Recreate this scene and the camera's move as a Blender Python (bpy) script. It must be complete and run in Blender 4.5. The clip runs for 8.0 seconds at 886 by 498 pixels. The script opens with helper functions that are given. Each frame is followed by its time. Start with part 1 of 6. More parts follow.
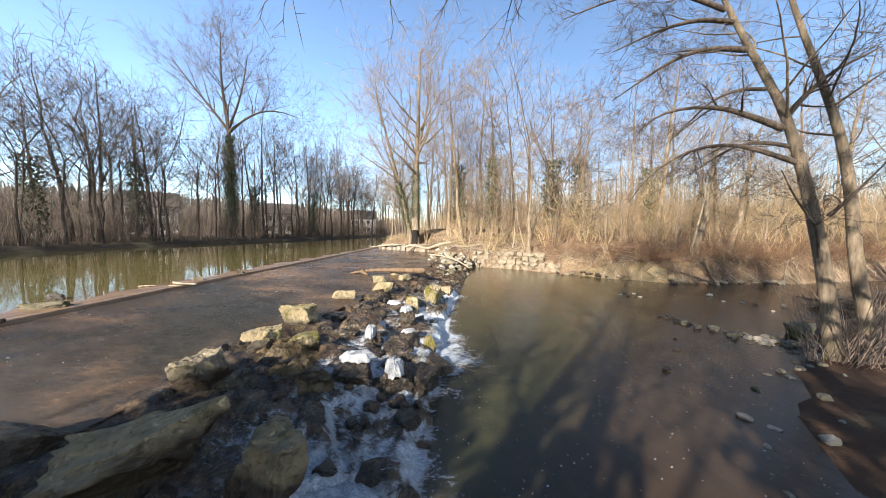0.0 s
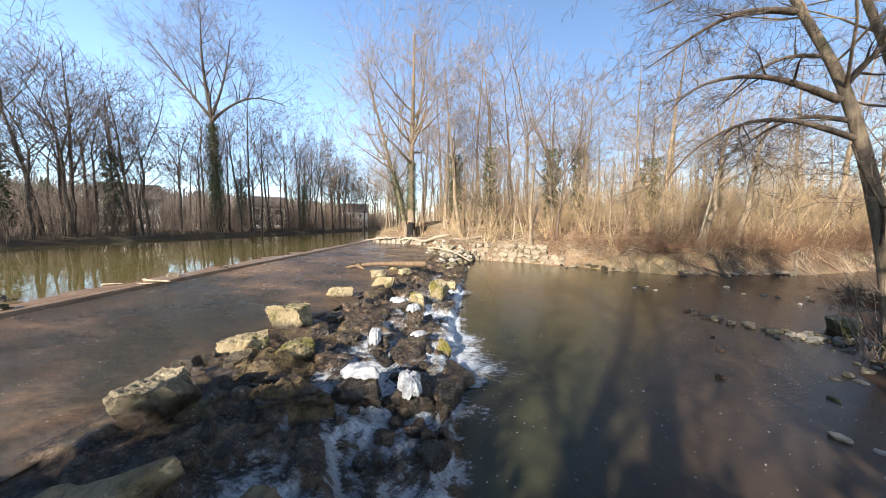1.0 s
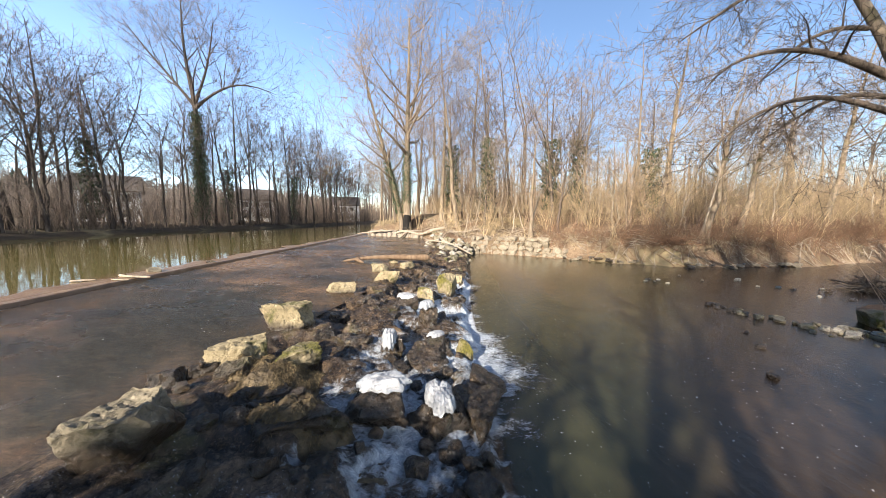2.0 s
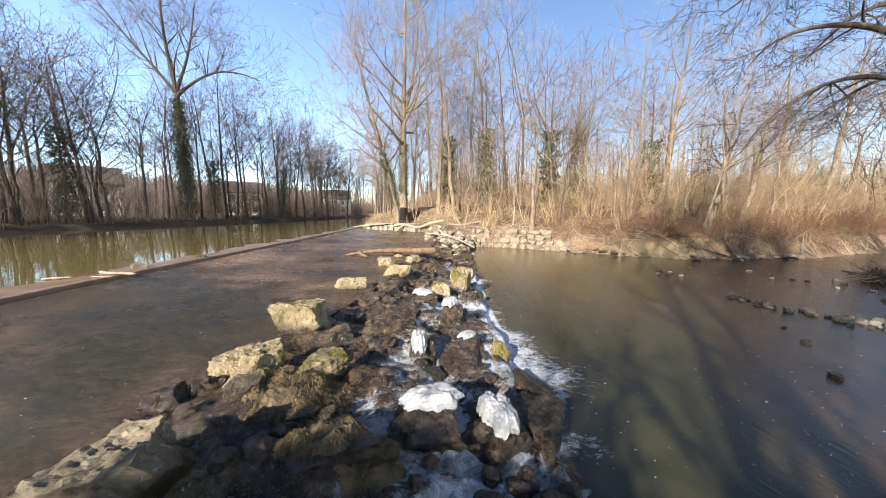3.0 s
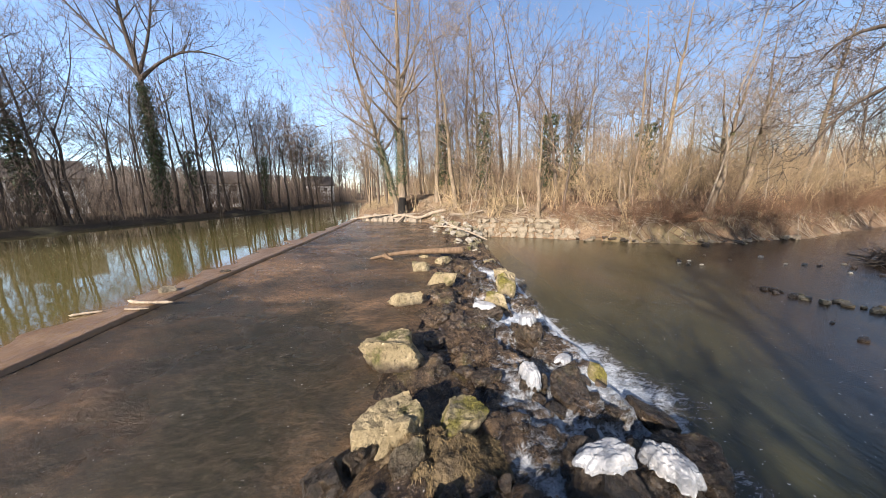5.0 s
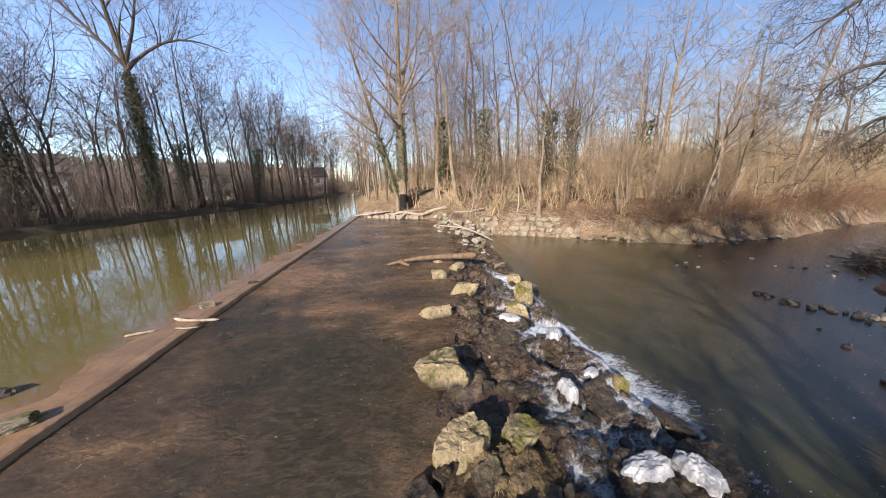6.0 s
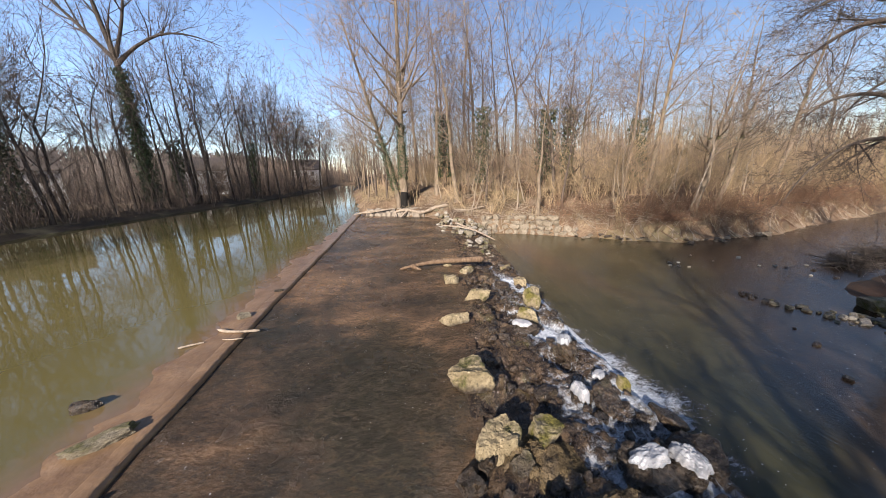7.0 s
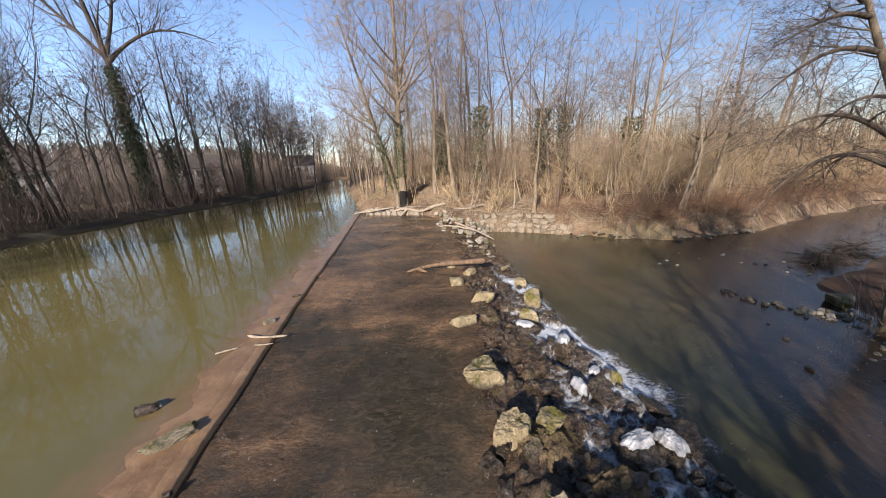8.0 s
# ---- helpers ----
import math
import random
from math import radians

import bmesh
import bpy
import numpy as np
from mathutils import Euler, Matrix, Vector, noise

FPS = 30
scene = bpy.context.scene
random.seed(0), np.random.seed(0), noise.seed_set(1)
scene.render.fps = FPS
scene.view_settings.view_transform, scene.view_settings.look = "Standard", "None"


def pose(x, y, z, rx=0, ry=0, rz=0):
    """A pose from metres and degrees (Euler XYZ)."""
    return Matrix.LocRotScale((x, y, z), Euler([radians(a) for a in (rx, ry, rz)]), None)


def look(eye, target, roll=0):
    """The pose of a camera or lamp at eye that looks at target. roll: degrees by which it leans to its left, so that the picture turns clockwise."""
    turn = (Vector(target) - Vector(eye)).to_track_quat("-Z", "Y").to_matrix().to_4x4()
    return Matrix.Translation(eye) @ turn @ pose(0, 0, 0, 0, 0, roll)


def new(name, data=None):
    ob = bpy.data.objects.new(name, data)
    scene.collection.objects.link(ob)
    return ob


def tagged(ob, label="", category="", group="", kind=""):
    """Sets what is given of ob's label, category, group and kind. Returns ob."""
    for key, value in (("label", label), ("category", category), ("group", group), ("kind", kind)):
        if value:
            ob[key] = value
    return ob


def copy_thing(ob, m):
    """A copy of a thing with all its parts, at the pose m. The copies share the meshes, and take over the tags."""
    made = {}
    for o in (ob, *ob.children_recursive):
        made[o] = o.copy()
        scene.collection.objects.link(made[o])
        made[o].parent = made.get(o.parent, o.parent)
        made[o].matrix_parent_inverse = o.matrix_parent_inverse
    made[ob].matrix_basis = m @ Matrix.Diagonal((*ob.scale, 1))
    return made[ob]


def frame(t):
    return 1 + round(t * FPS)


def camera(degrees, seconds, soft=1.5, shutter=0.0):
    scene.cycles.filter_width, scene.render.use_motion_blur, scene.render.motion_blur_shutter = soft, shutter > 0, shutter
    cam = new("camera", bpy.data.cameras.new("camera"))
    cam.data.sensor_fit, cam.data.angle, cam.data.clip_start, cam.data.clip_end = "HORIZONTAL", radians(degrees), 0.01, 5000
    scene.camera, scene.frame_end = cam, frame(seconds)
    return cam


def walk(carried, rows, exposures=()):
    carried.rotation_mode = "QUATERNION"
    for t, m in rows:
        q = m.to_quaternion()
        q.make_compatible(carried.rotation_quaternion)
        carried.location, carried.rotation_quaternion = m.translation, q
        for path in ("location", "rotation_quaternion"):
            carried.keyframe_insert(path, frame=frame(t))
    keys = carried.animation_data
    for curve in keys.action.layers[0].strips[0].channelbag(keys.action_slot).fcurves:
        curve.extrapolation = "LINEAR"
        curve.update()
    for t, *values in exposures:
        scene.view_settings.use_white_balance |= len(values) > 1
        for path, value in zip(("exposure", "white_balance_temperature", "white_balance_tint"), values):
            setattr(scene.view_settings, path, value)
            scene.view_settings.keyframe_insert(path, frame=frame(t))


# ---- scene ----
cam = camera(113.0, 8.0, 0.6)

PATH = [
    (0, (4.067, -8.388, 2.708), (4.122, 1.592, 2.080), 0.26),
    (0.5, (3.811, -7.745, 2.648), (3.991, 2.226, 1.915), -0.01),
    (1, (3.518, -7.207, 2.524), (3.842, 2.752, 1.685), 0.02),
    (1.5, (3.245, -6.779, 2.455), (3.705, 3.166, 1.512), -0.05),
    (3, (2.186, -5.645, 2.238), (3.100, 4.235, 0.992), -0.09),
    (3.5, (1.788, -5.340, 2.351), (2.847, 4.511, 0.992), -0.50),
    (4, (1.340, -5.092, 2.503), (2.537, 4.721, 1.002), -0.90),
    (4.5, (0.797, -4.935, 2.697), (2.122, 4.835, 1.025), -1.52),
    (6, (-0.865, -5.150, 3.951), (0.848, 4.447, 1.723), -1.91),
    (6.5, (-1.263, -5.334, 4.397), (0.538, 4.204, 1.993), -2.01),
    (7, (-1.703, -5.596, 4.864), (0.181, 3.885, 2.302), -2.22),
    (7.5, (-2.009, -5.860, 5.315), (-0.048, 3.564, 2.604), -2.49),
    (8, (-2.310, -6.128, 5.631), (-0.269, 3.249, 2.821), -2.69),
]
walk(cam, [(t, look(eye, target, roll)) for t, eye, target, roll in PATH], [(0, 2.0, 6080, 10), (1.5, 1.99, 6080, 11), (3.5, 1.94, 6080, 13), (4.5, 1.77, 6060, 14), (6.5, 1.50, 6000, 17), (8, 1.41, 5950, 17)])

# ---- light ----
SUN_ELEV, SUN_FROM = radians(26), Vector((-0.60, -0.80, 0)).normalized()
world = bpy.data.worlds.new("sky")
scene.world = world
world.use_nodes = True
wt = world.node_tree
sky = wt.nodes.new("ShaderNodeTexSky")
sky.sky_type, sky.sun_disc = "NISHITA", False
sky.sun_elevation, sky.sun_rotation = SUN_ELEV, math.atan2(-SUN_FROM.x, SUN_FROM.y)
sky.air_density, sky.dust_density, sky.ozone_density = 1.0, 0.45, 1.5
bg = wt.nodes["Background"]
bg.inputs["Strength"].default_value = 0.075
wt.links.new(sky.outputs[0], bg.inputs["Color"])
sun_data = bpy.data.lights.new("sun", "SUN")
sun_data.energy, sun_data.angle, sun_data.color = 5.0, radians(0.53), (1.0, 0.88, 0.72)
sun = new("sun", sun_data)
sun_dir = Vector((SUN_FROM.x * math.cos(SUN_ELEV), SUN_FROM.y * math.cos(SUN_ELEV), math.sin(SUN_ELEV)))
sun.matrix_world = look(sun_dir * 60, (0, 0, 0))

POOL, LOW = 0.52, -0.70     # water levels above and below the weir


# ---- materials ----
class Mat:
    """A small builder of procedural materials in object space."""

    def __init__(self, name, rough=0.8, spec=0.5, tone=0.62):
        self.m = bpy.data.materials.new(name)
        self.m.use_nodes = True
        self.t = self.m.node_tree
        self.b = self.t.nodes["Principled BSDF"]
        self.b.inputs["Roughness"].default_value = rough
        self.b.inputs["Specular IOR Level"].default_value = spec
        self.co = self.t.nodes.new("ShaderNodeTexCoord").outputs["Object"]
        self.rand, self.tone = None, tone

    def node(self, kind, **kw):
        n = self.t.nodes.new(kind)
        for k, v in kw.items():
            n.inputs[k].default_value = v
        return n

    def wire(self, a, b):
        self.t.links.new(a, b)
        return b

    def shift(self):
        """Object space moved by a random step for each object."""
        info = self.node("ShaderNodeObjectInfo")
        mul = self.node("ShaderNodeMath")
        mul.operation = "MULTIPLY"
        mul.inputs[1].default_value = 37.0
        self.wire(info.outputs["Random"], mul.inputs[0])
        add = self.node("ShaderNodeVectorMath")
        self.wire(self.co, add.inputs[0])
        self.wire(mul.outputs[0], add.inputs[1])
        self.rand = info.outputs["Random"]
        self.co = add.outputs[0]
        return self

    def scaled(self, v, turn=0.0):
        mp = self.node("ShaderNodeMapping")
        mp.inputs["Scale"].default_value = v
        mp.inputs["Rotation"].default_value = (0, 0, turn)
        self.wire(self.co, mp.inputs["Vector"])
        return mp.outputs[0]

    def noise(self, scale, detail=5.0, rough=0.6, vec=None, dist=0.0):
        n = self.node("ShaderNodeTexNoise", Scale=scale, Detail=detail, Roughness=rough, Distortion=dist)
        self.wire(vec or self.co, n.inputs["Vector"])
        return n.outputs["Fac"]

    def voronoi(self, scale, vec=None):
        n = self.node("ShaderNodeTexVoronoi", Scale=scale)
        self.wire(vec or self.co, n.inputs["Vector"])
        return n.outputs["Distance"]

    def ramp(self, fac, stops):
        r = self.node("ShaderNodeValToRGB")
        e = r.color_ramp.elements
        while len(e) < len(stops):
            e.new(0.5)
        for x, (p, c) in zip(e, stops):
            x.position = p
            x.color = (*c, 1) if len(c) == 3 else c
        self.wire(fac, r.inputs["Fac"])
        return r.outputs["Color"]

    def mask(self, fac, lo, hi):
        return self.ramp(fac, [(lo, (0, 0, 0)), (hi, (1, 1, 1))])

    def mix(self, fac, a, b, how="MIX"):
        n = self.node("ShaderNodeMix")
        n.data_type, n.blend_type = "RGBA", how
        for sock, v in ((n.inputs[0], fac), (n.inputs[6], a), (n.inputs[7], b)):
            if isinstance(v, (int, float)):
                sock.default_value = v
            elif isinstance(v, tuple):
                sock.default_value = (*v, 1)
            else:
                self.wire(v, sock)
        return n.outputs[2]

    def math(self, how, a, b=0.0):
        n = self.node("ShaderNodeMath")
        n.operation = how
        for sock, v in ((n.inputs[0], a), (n.inputs[1], b)):
            if isinstance(v, (int, float)):
                sock.default_value = v
            else:
                self.wire(v, sock)
        return n.outputs[0]

    def up(self):
        g = self.node("ShaderNodeNewGeometry")
        s = self.node("ShaderNodeSeparateXYZ")
        self.wire(g.outputs["Normal"], s.inputs[0])
        return s.outputs["Z"]

    def base(self, c):
        t = self.tone
        self.wire(self.mix(1.0, c, (t, t, t), "MULTIPLY") if t < 1 else c, self.b.inputs["Base Color"])
        return self

    def rough(self, r):
        self.wire(r, self.b.inputs["Roughness"])
        return self

    def bump(self, h, strength=0.5, depth=0.02):
        n = self.node("ShaderNodeBump", Strength=strength, Distance=depth)
        self.wire(h, n.inputs["Height"])
        last = self.b.inputs["Normal"].links
        if last:
            self.wire(last[0].from_socket, n.inputs["Normal"])
        self.wire(n.outputs[0], self.b.inputs["Normal"])
        return self


def stone_mat(name, cols, moss=0.5, rough=0.85, mosscol=(0.105, 0.10, 0.026), lichen=True, wet=None):
    k = Mat(name, rough, 0.25)
    sep = k.node("ShaderNodeSeparateXYZ")
    k.wire(k.co, sep.inputs[0])
    k.shift()
    c = k.ramp(k.noise(2.2, 8, 0.65), [(0.25, cols[0]), (0.5, cols[1]), (0.75, cols[2])])
    c = k.mix(k.mask(k.noise(14, 4, 0.7), 0.52, 0.7), c, tuple(v * 0.55 for v in cols[0]))
    if lichen:
        c = k.mix(k.mask(k.noise(5.5, 6, 0.7, dist=0.6), 0.60, 0.68), c, tuple(min(0.75, v * 1.35) for v in cols[2]))
    if moss > 0:
        f = k.mask(k.noise(1.6, 7, 0.65), 0.62 - 0.2 * moss, 0.72 - 0.2 * moss)
        c = k.mix(f, c, k.mix(k.mask(k.noise(26, 5, 0.7), 0.35, 0.65), tuple(v * 0.45 for v in mosscol), tuple(v * 1.5 for v in mosscol)))
    k.base(c)
    c2 = k.mask(k.noise(9, 12, 0.78), 0.40, 0.62)
    c = k.mix(k.math("MULTIPLY", c2, 0.30), c, tuple(v * 0.30 for v in cols[1]))
    if wet is not None:      # soaked below the splash line; high lines paint in shade too
        f = k.mask(k.math("ADD", k.math("MULTIPLY", k.math("SUBTRACT", wet, sep.outputs["Z"]), 2.2), k.noise(2.6, 8, 0.7)), 0.34, 0.70)
        c = k.mix(f, c, k.mix(k.noise(7, 8, 0.7), (0.012, 0.010, 0.007), (0.09, 0.065, 0.04)))
        k.rough(k.ramp(f, [(0.0, (rough,) * 3), (1.0, (0.28,) * 3)]))
    k.base(c)
    k.bump(k.noise(3.2, 12, 0.70), 1.0, 0.12)
    k.bump(k.voronoi(6), 0.4, 0.05)
    k.bump(k.noise(38, 6, 0.7), 0.7, 0.012)
    return k.m


def wet_mat(name, cols, moss=0.3):
    k = Mat(name, 0.2, 0.5).shift()
    c = k.ramp(k.noise(2.6, 12, 0.78), [(0.34, cols[0]), (0.52, cols[1]), (0.70, cols[2])])
    c = k.mix(k.mask(k.noise(1.8, 8, 0.7), 0.68 - 0.2 * moss, 0.78 - 0.2 * moss), c, k.mix(k.noise(24, 4), (0.025, 0.024, 0.008), (0.12, 0.105, 0.035)))
    c = k.mix(k.mask(k.noise(15, 10, 0.82), 0.50, 0.70), c, tuple(v * 2.1 for v in cols[2]))
    # sparse white specks paint the glints on wet stone
    c = k.mix(k.mask(k.noise(46, 3, 0.7), 0.71, 0.75), c, (0.62, 0.60, 0.56))
    k.base(c)
    k.rough(k.ramp(k.noise(9, 8, 0.7), [(0.38, (0.14,) * 3), (0.62, (0.6,) * 3)]))
    k.bump(k.noise(4.5, 12, 0.76), 1.0, 0.12)
    k.bump(k.voronoi(13), 0.7, 0.04)
    k.bump(k.noise(30, 8, 0.78), 1.0, 0.03)
    return k.m


def bark_mat(name, cols, scale=6.0, moss=0.0):
    k = Mat(name, 0.9, 0.2)
    v = k.scaled((scale, scale, scale * 0.18))
    c = k.ramp(k.noise(1.0, 7, 0.7, v), [(0.3, cols[0]), (0.5, cols[1]), (0.72, cols[2])])
    if moss:
        c = k.mix(k.mask(k.noise(0.9, 6, 0.7), 0.62 - moss * 0.2, 0.75 - moss * 0.2), c, (0.10, 0.11, 0.03))
    k.base(c)
    k.bump(k.noise(1.6, 6, 0.7, v), 0.8, 0.06)
    return k.m


def plain_mat(name, a, b, scale=8.0, rough=0.85, bump=0.4, depth=0.02):
    k = Mat(name, rough, 0.3)
    k.base(k.mix(k.mask(k.noise(scale, 6, 0.65), 0.3, 0.7), a, b))
    k.bump(k.noise(scale * 3, 5), bump, depth)
    return k.m


def twig_mat(name, a, b, scale=2.0, low=0.55, high=1.5):
    """Bark of shoots, each one darker or paler than its neighbours."""
    k = Mat(name, 0.8, 0.25)
    g = k.node("ShaderNodeNewGeometry")
    c = k.mix(k.mask(k.noise(scale, 5, 0.65), 0.3, 0.7), a, b)
    k.base(k.mix(1.0, c, k.ramp(g.outputs["Random Per Island"], [(0.0, (low,) * 3), (0.7, (0.95,) * 3), (1.0, (high,) * 3)]), "MULTIPLY"))
    return k.m


M_DRY = stone_mat("limestone_dry", [(0.15, 0.125, 0.08), (0.29, 0.245, 0.165), (0.41, 0.355, 0.245)], 0.45)
M_MOSSY = stone_mat("limestone_mossy", [(0.13, 0.11, 0.06), (0.26, 0.22, 0.135), (0.37, 0.315, 0.205)], 0.75, mosscol=(0.115, 0.105, 0.016))
M_BOULDER = stone_mat("boulder_wet_foot", [(0.18, 0.14, 0.075), (0.36, 0.29, 0.165), (0.55, 0.45, 0.28)], 0.50, wet=-0.04)
M_BOULDER_MOSS = stone_mat("mossy_boulder_wet_foot", [(0.20, 0.16, 0.085), (0.38, 0.31, 0.185), (0.55, 0.46, 0.29)], 0.70, mosscol=(0.165, 0.145, 0.026), wet=-0.05)
# next two: wet foot plus the shaded sides, painted dark below a pale edge
M_BOULDER_DARK = stone_mat("boulder_wet_and_shaded", [(0.15, 0.125, 0.08), (0.30, 0.25, 0.165), (0.46, 0.385, 0.255)], 0.45, wet=0.27)
M_BOULDER_HALF = stone_mat("boulder_half_wet_and_shaded", [(0.16, 0.13, 0.075), (0.33, 0.27, 0.165), (0.50, 0.42, 0.27)], 0.45, wet=0.10)
M_PALE = stone_mat("limestone_pale", [(0.24, 0.21, 0.165), (0.40, 0.36, 0.29), (0.54, 0.495, 0.41)], 0.0)
M_WALLSTONE = stone_mat("revetment_stone", [(0.19, 0.155, 0.10), (0.32, 0.265, 0.185), (0.44, 0.375, 0.275)], 0.0)
M_WET = wet_mat("wet_stone", [(0.006, 0.0045, 0.003), (0.028, 0.020, 0.012), (0.11, 0.078, 0.046)], 0.45)
M_WETBROWN = wet_mat("wet_brown_stone", [(0.010, 0.007, 0.005), (0.045, 0.031, 0.019), (0.15, 0.105, 0.06)], 0.5)
M_CRUST = plain_mat("matted_moss_and_silt", (0.034, 0.023, 0.012), (0.19, 0.135, 0.064), 7.0, 0.6, 0.9, 0.05)
M_BARK = bark_mat("bark_grey_brown", [(0.05, 0.04, 0.03), (0.13, 0.10, 0.075), (0.24, 0.19, 0.14)])
M_BARK_TAN = bark_mat("bark_tan", [(0.10, 0.075, 0.05), (0.24, 0.185, 0.125), (0.38, 0.30, 0.21)], 5.0, 0.25)
M_BARK_PALE = bark_mat("bark_pale", [(0.20, 0.155, 0.105), (0.36, 0.29, 0.21), (0.50, 0.42, 0.32)], 5.0, 0.1)
M_BARK_DARK = bark_mat("bark_dark", [(0.035, 0.028, 0.022), (0.085, 0.068, 0.053), (0.17, 0.14, 0.11)])
M_CHAR = bark_mat("bark_charred", [(0.006, 0.005, 0.004), (0.014, 0.012, 0.010), (0.03, 0.025, 0.02)])
M_TWIG = twig_mat("twig_brown", (0.21, 0.155, 0.122), (0.34, 0.26, 0.20), 2.0)
M_CRUST_STRAND = twig_mat("dead_moss_strands", (0.12, 0.083, 0.038), (0.30, 0.22, 0.105), 5.0, 0.3, 1.4)
M_TWIG_RED = twig_mat("twig_reddish", (0.26, 0.175, 0.115), (0.44, 0.31, 0.205), 2.0)
M_TWIG_MIX = twig_mat("twig_grey_brown", (0.29, 0.225, 0.185), (0.46, 0.365, 0.30), 2.0)
M_TWIG_TAN = twig_mat("twig_tan", (0.36, 0.26, 0.14), (0.56, 0.42, 0.24), 1.5)
M_SCRUB = twig_mat("scrub_dark_brown", (0.13, 0.10, 0.078), (0.25, 0.19, 0.142), 0.6, 0.5, 1.3)
M_HILL = twig_mat("hillside_twigs", (0.15, 0.12, 0.10), (0.24, 0.20, 0.165), 0.05)
M_FARWOOD = twig_mat("far_wood_brown", (0.20, 0.142, 0.098), (0.36, 0.265, 0.18), 0.2)
M_REED = twig_mat("dry_reed", (0.30, 0.22, 0.12), (0.46, 0.36, 0.21), 1.2)
M_BRAMBLE = twig_mat("bramble_red_brown", (0.17, 0.085, 0.05), (0.30, 0.18, 0.10), 1.2)
M_IVY = plain_mat("ivy_green", (0.022, 0.040, 0.012), (0.06, 0.085, 0.026), 3.0, 0.45, 0.0)
M_CONIFER = plain_mat("conifer_green", (0.015, 0.028, 0.016), (0.035, 0.055, 0.03), 0.3, 0.9, 0.0)
M_WOOD = bark_mat("driftwood_grey", [(0.20, 0.155, 0.11), (0.36, 0.29, 0.21), (0.52, 0.44, 0.34)], 7.0)
M_LOG = bark_mat("wet_log_brown", [(0.09, 0.055, 0.03), (0.19, 0.125, 0.075), (0.32, 0.23, 0.145)], 8.0)
M_CONC = plain_mat("mud_covered_concrete", (0.15, 0.086, 0.042), (0.29, 0.185, 0.100), 1.6, 0.30, 0.7, 0.03)
M_SLAB = plain_mat("concrete_pale", (0.20, 0.165, 0.12), (0.36, 0.305, 0.23), 3.0, 0.85)
M_WHITEWALL = plain_mat("render_white", (0.70, 0.69, 0.66), (0.80, 0.79, 0.76), 0.8, 0.8, 0.1)
M_ROOF = plain_mat("roof_tile_brown", (0.09, 0.075, 0.065), (0.15, 0.13, 0.115), 1.5, 0.8)
M_GLASS = plain_mat("window_dark", (0.02, 0.025, 0.03), (0.04, 0.045, 0.05), 1.0, 0.08, 0.0)


def ice_mat():
    k = Mat("river_ice", 0.35, tone=0.85).shift()
    k.base(k.ramp(k.noise(5, 8, 0.7), [(0.30, (0.12, 0.135, 0.155)), (0.5, (0.25, 0.255, 0.26)), (0.68, (0.40, 0.395, 0.385))]))
    k.b.inputs["Subsurface Weight"].default_value = 0.15
    k.b.inputs["Subsurface Radius"].default_value = (0.04, 0.05, 0.06)
    k.bump(k.noise(9, 6, 0.6), 0.5, 0.03)
    k.bump(k.noise(34, 5, 0.65), 0.35, 0.008)
    return k.m


M_ICE = ice_mat()


def ground_mat():
    k = Mat("leaf_litter_ground", 0.95, 0.15)
    c = k.ramp(k.noise(0.35, 9, 0.7), [(0.3, (0.07, 0.045, 0.028)), (0.48, (0.19, 0.125, 0.075)), (0.62, (0.34, 0.25, 0.155)), (0.75, (0.29, 0.19, 0.105))])
    c = k.mix(k.mask(k.noise(7, 6, 0.75), 0.45, 0.7), c, (0.12, 0.07, 0.04))
    c = k.mix(k.mask(k.noise(22, 4, 0.75), 0.56, 0.66), c, (0.40, 0.31, 0.20))
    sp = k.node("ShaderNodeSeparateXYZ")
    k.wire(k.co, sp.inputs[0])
    # darker soil on the left bank, its shade mixed into the colour
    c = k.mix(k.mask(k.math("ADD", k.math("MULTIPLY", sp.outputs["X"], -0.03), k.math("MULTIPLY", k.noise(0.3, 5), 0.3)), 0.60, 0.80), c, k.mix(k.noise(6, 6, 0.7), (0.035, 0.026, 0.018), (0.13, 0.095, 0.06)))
    c = k.mix(k.mask(k.noise(0.12, 5, 0.6), 0.56, 0.66), c, k.mix(k.noise(9, 5), (0.16, 0.125, 0.06), (0.36, 0.28, 0.16)))
    # wet mud low on the near shore, with the bank's shade painted in
    shaded_mud = k.mask(k.math("ADD", k.math("MULTIPLY", k.math("ADD", sp.outputs["Z"], 0.70), -0.42), k.math("MULTIPLY", k.noise(0.9, 6, 0.65), 0.9)), 0.05, 0.35)
    shaded_mud = k.math("MULTIPLY", shaded_mud, k.mask(k.math("ADD", k.math("MULTIPLY", sp.outputs["Y"], -0.1), 0.8), 0.3, 0.6))
    c = k.mix(shaded_mud, c, k.mix(k.noise(5, 7, 0.7), (0.045, 0.026, 0.016), (0.15, 0.088, 0.052)))
    k.base(c)
    k.bump(k.noise(3, 8, 0.7), 0.7, 0.12)
    k.bump(k.noise(25, 5, 0.7), 0.8, 0.03)
    return k.m


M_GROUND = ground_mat()


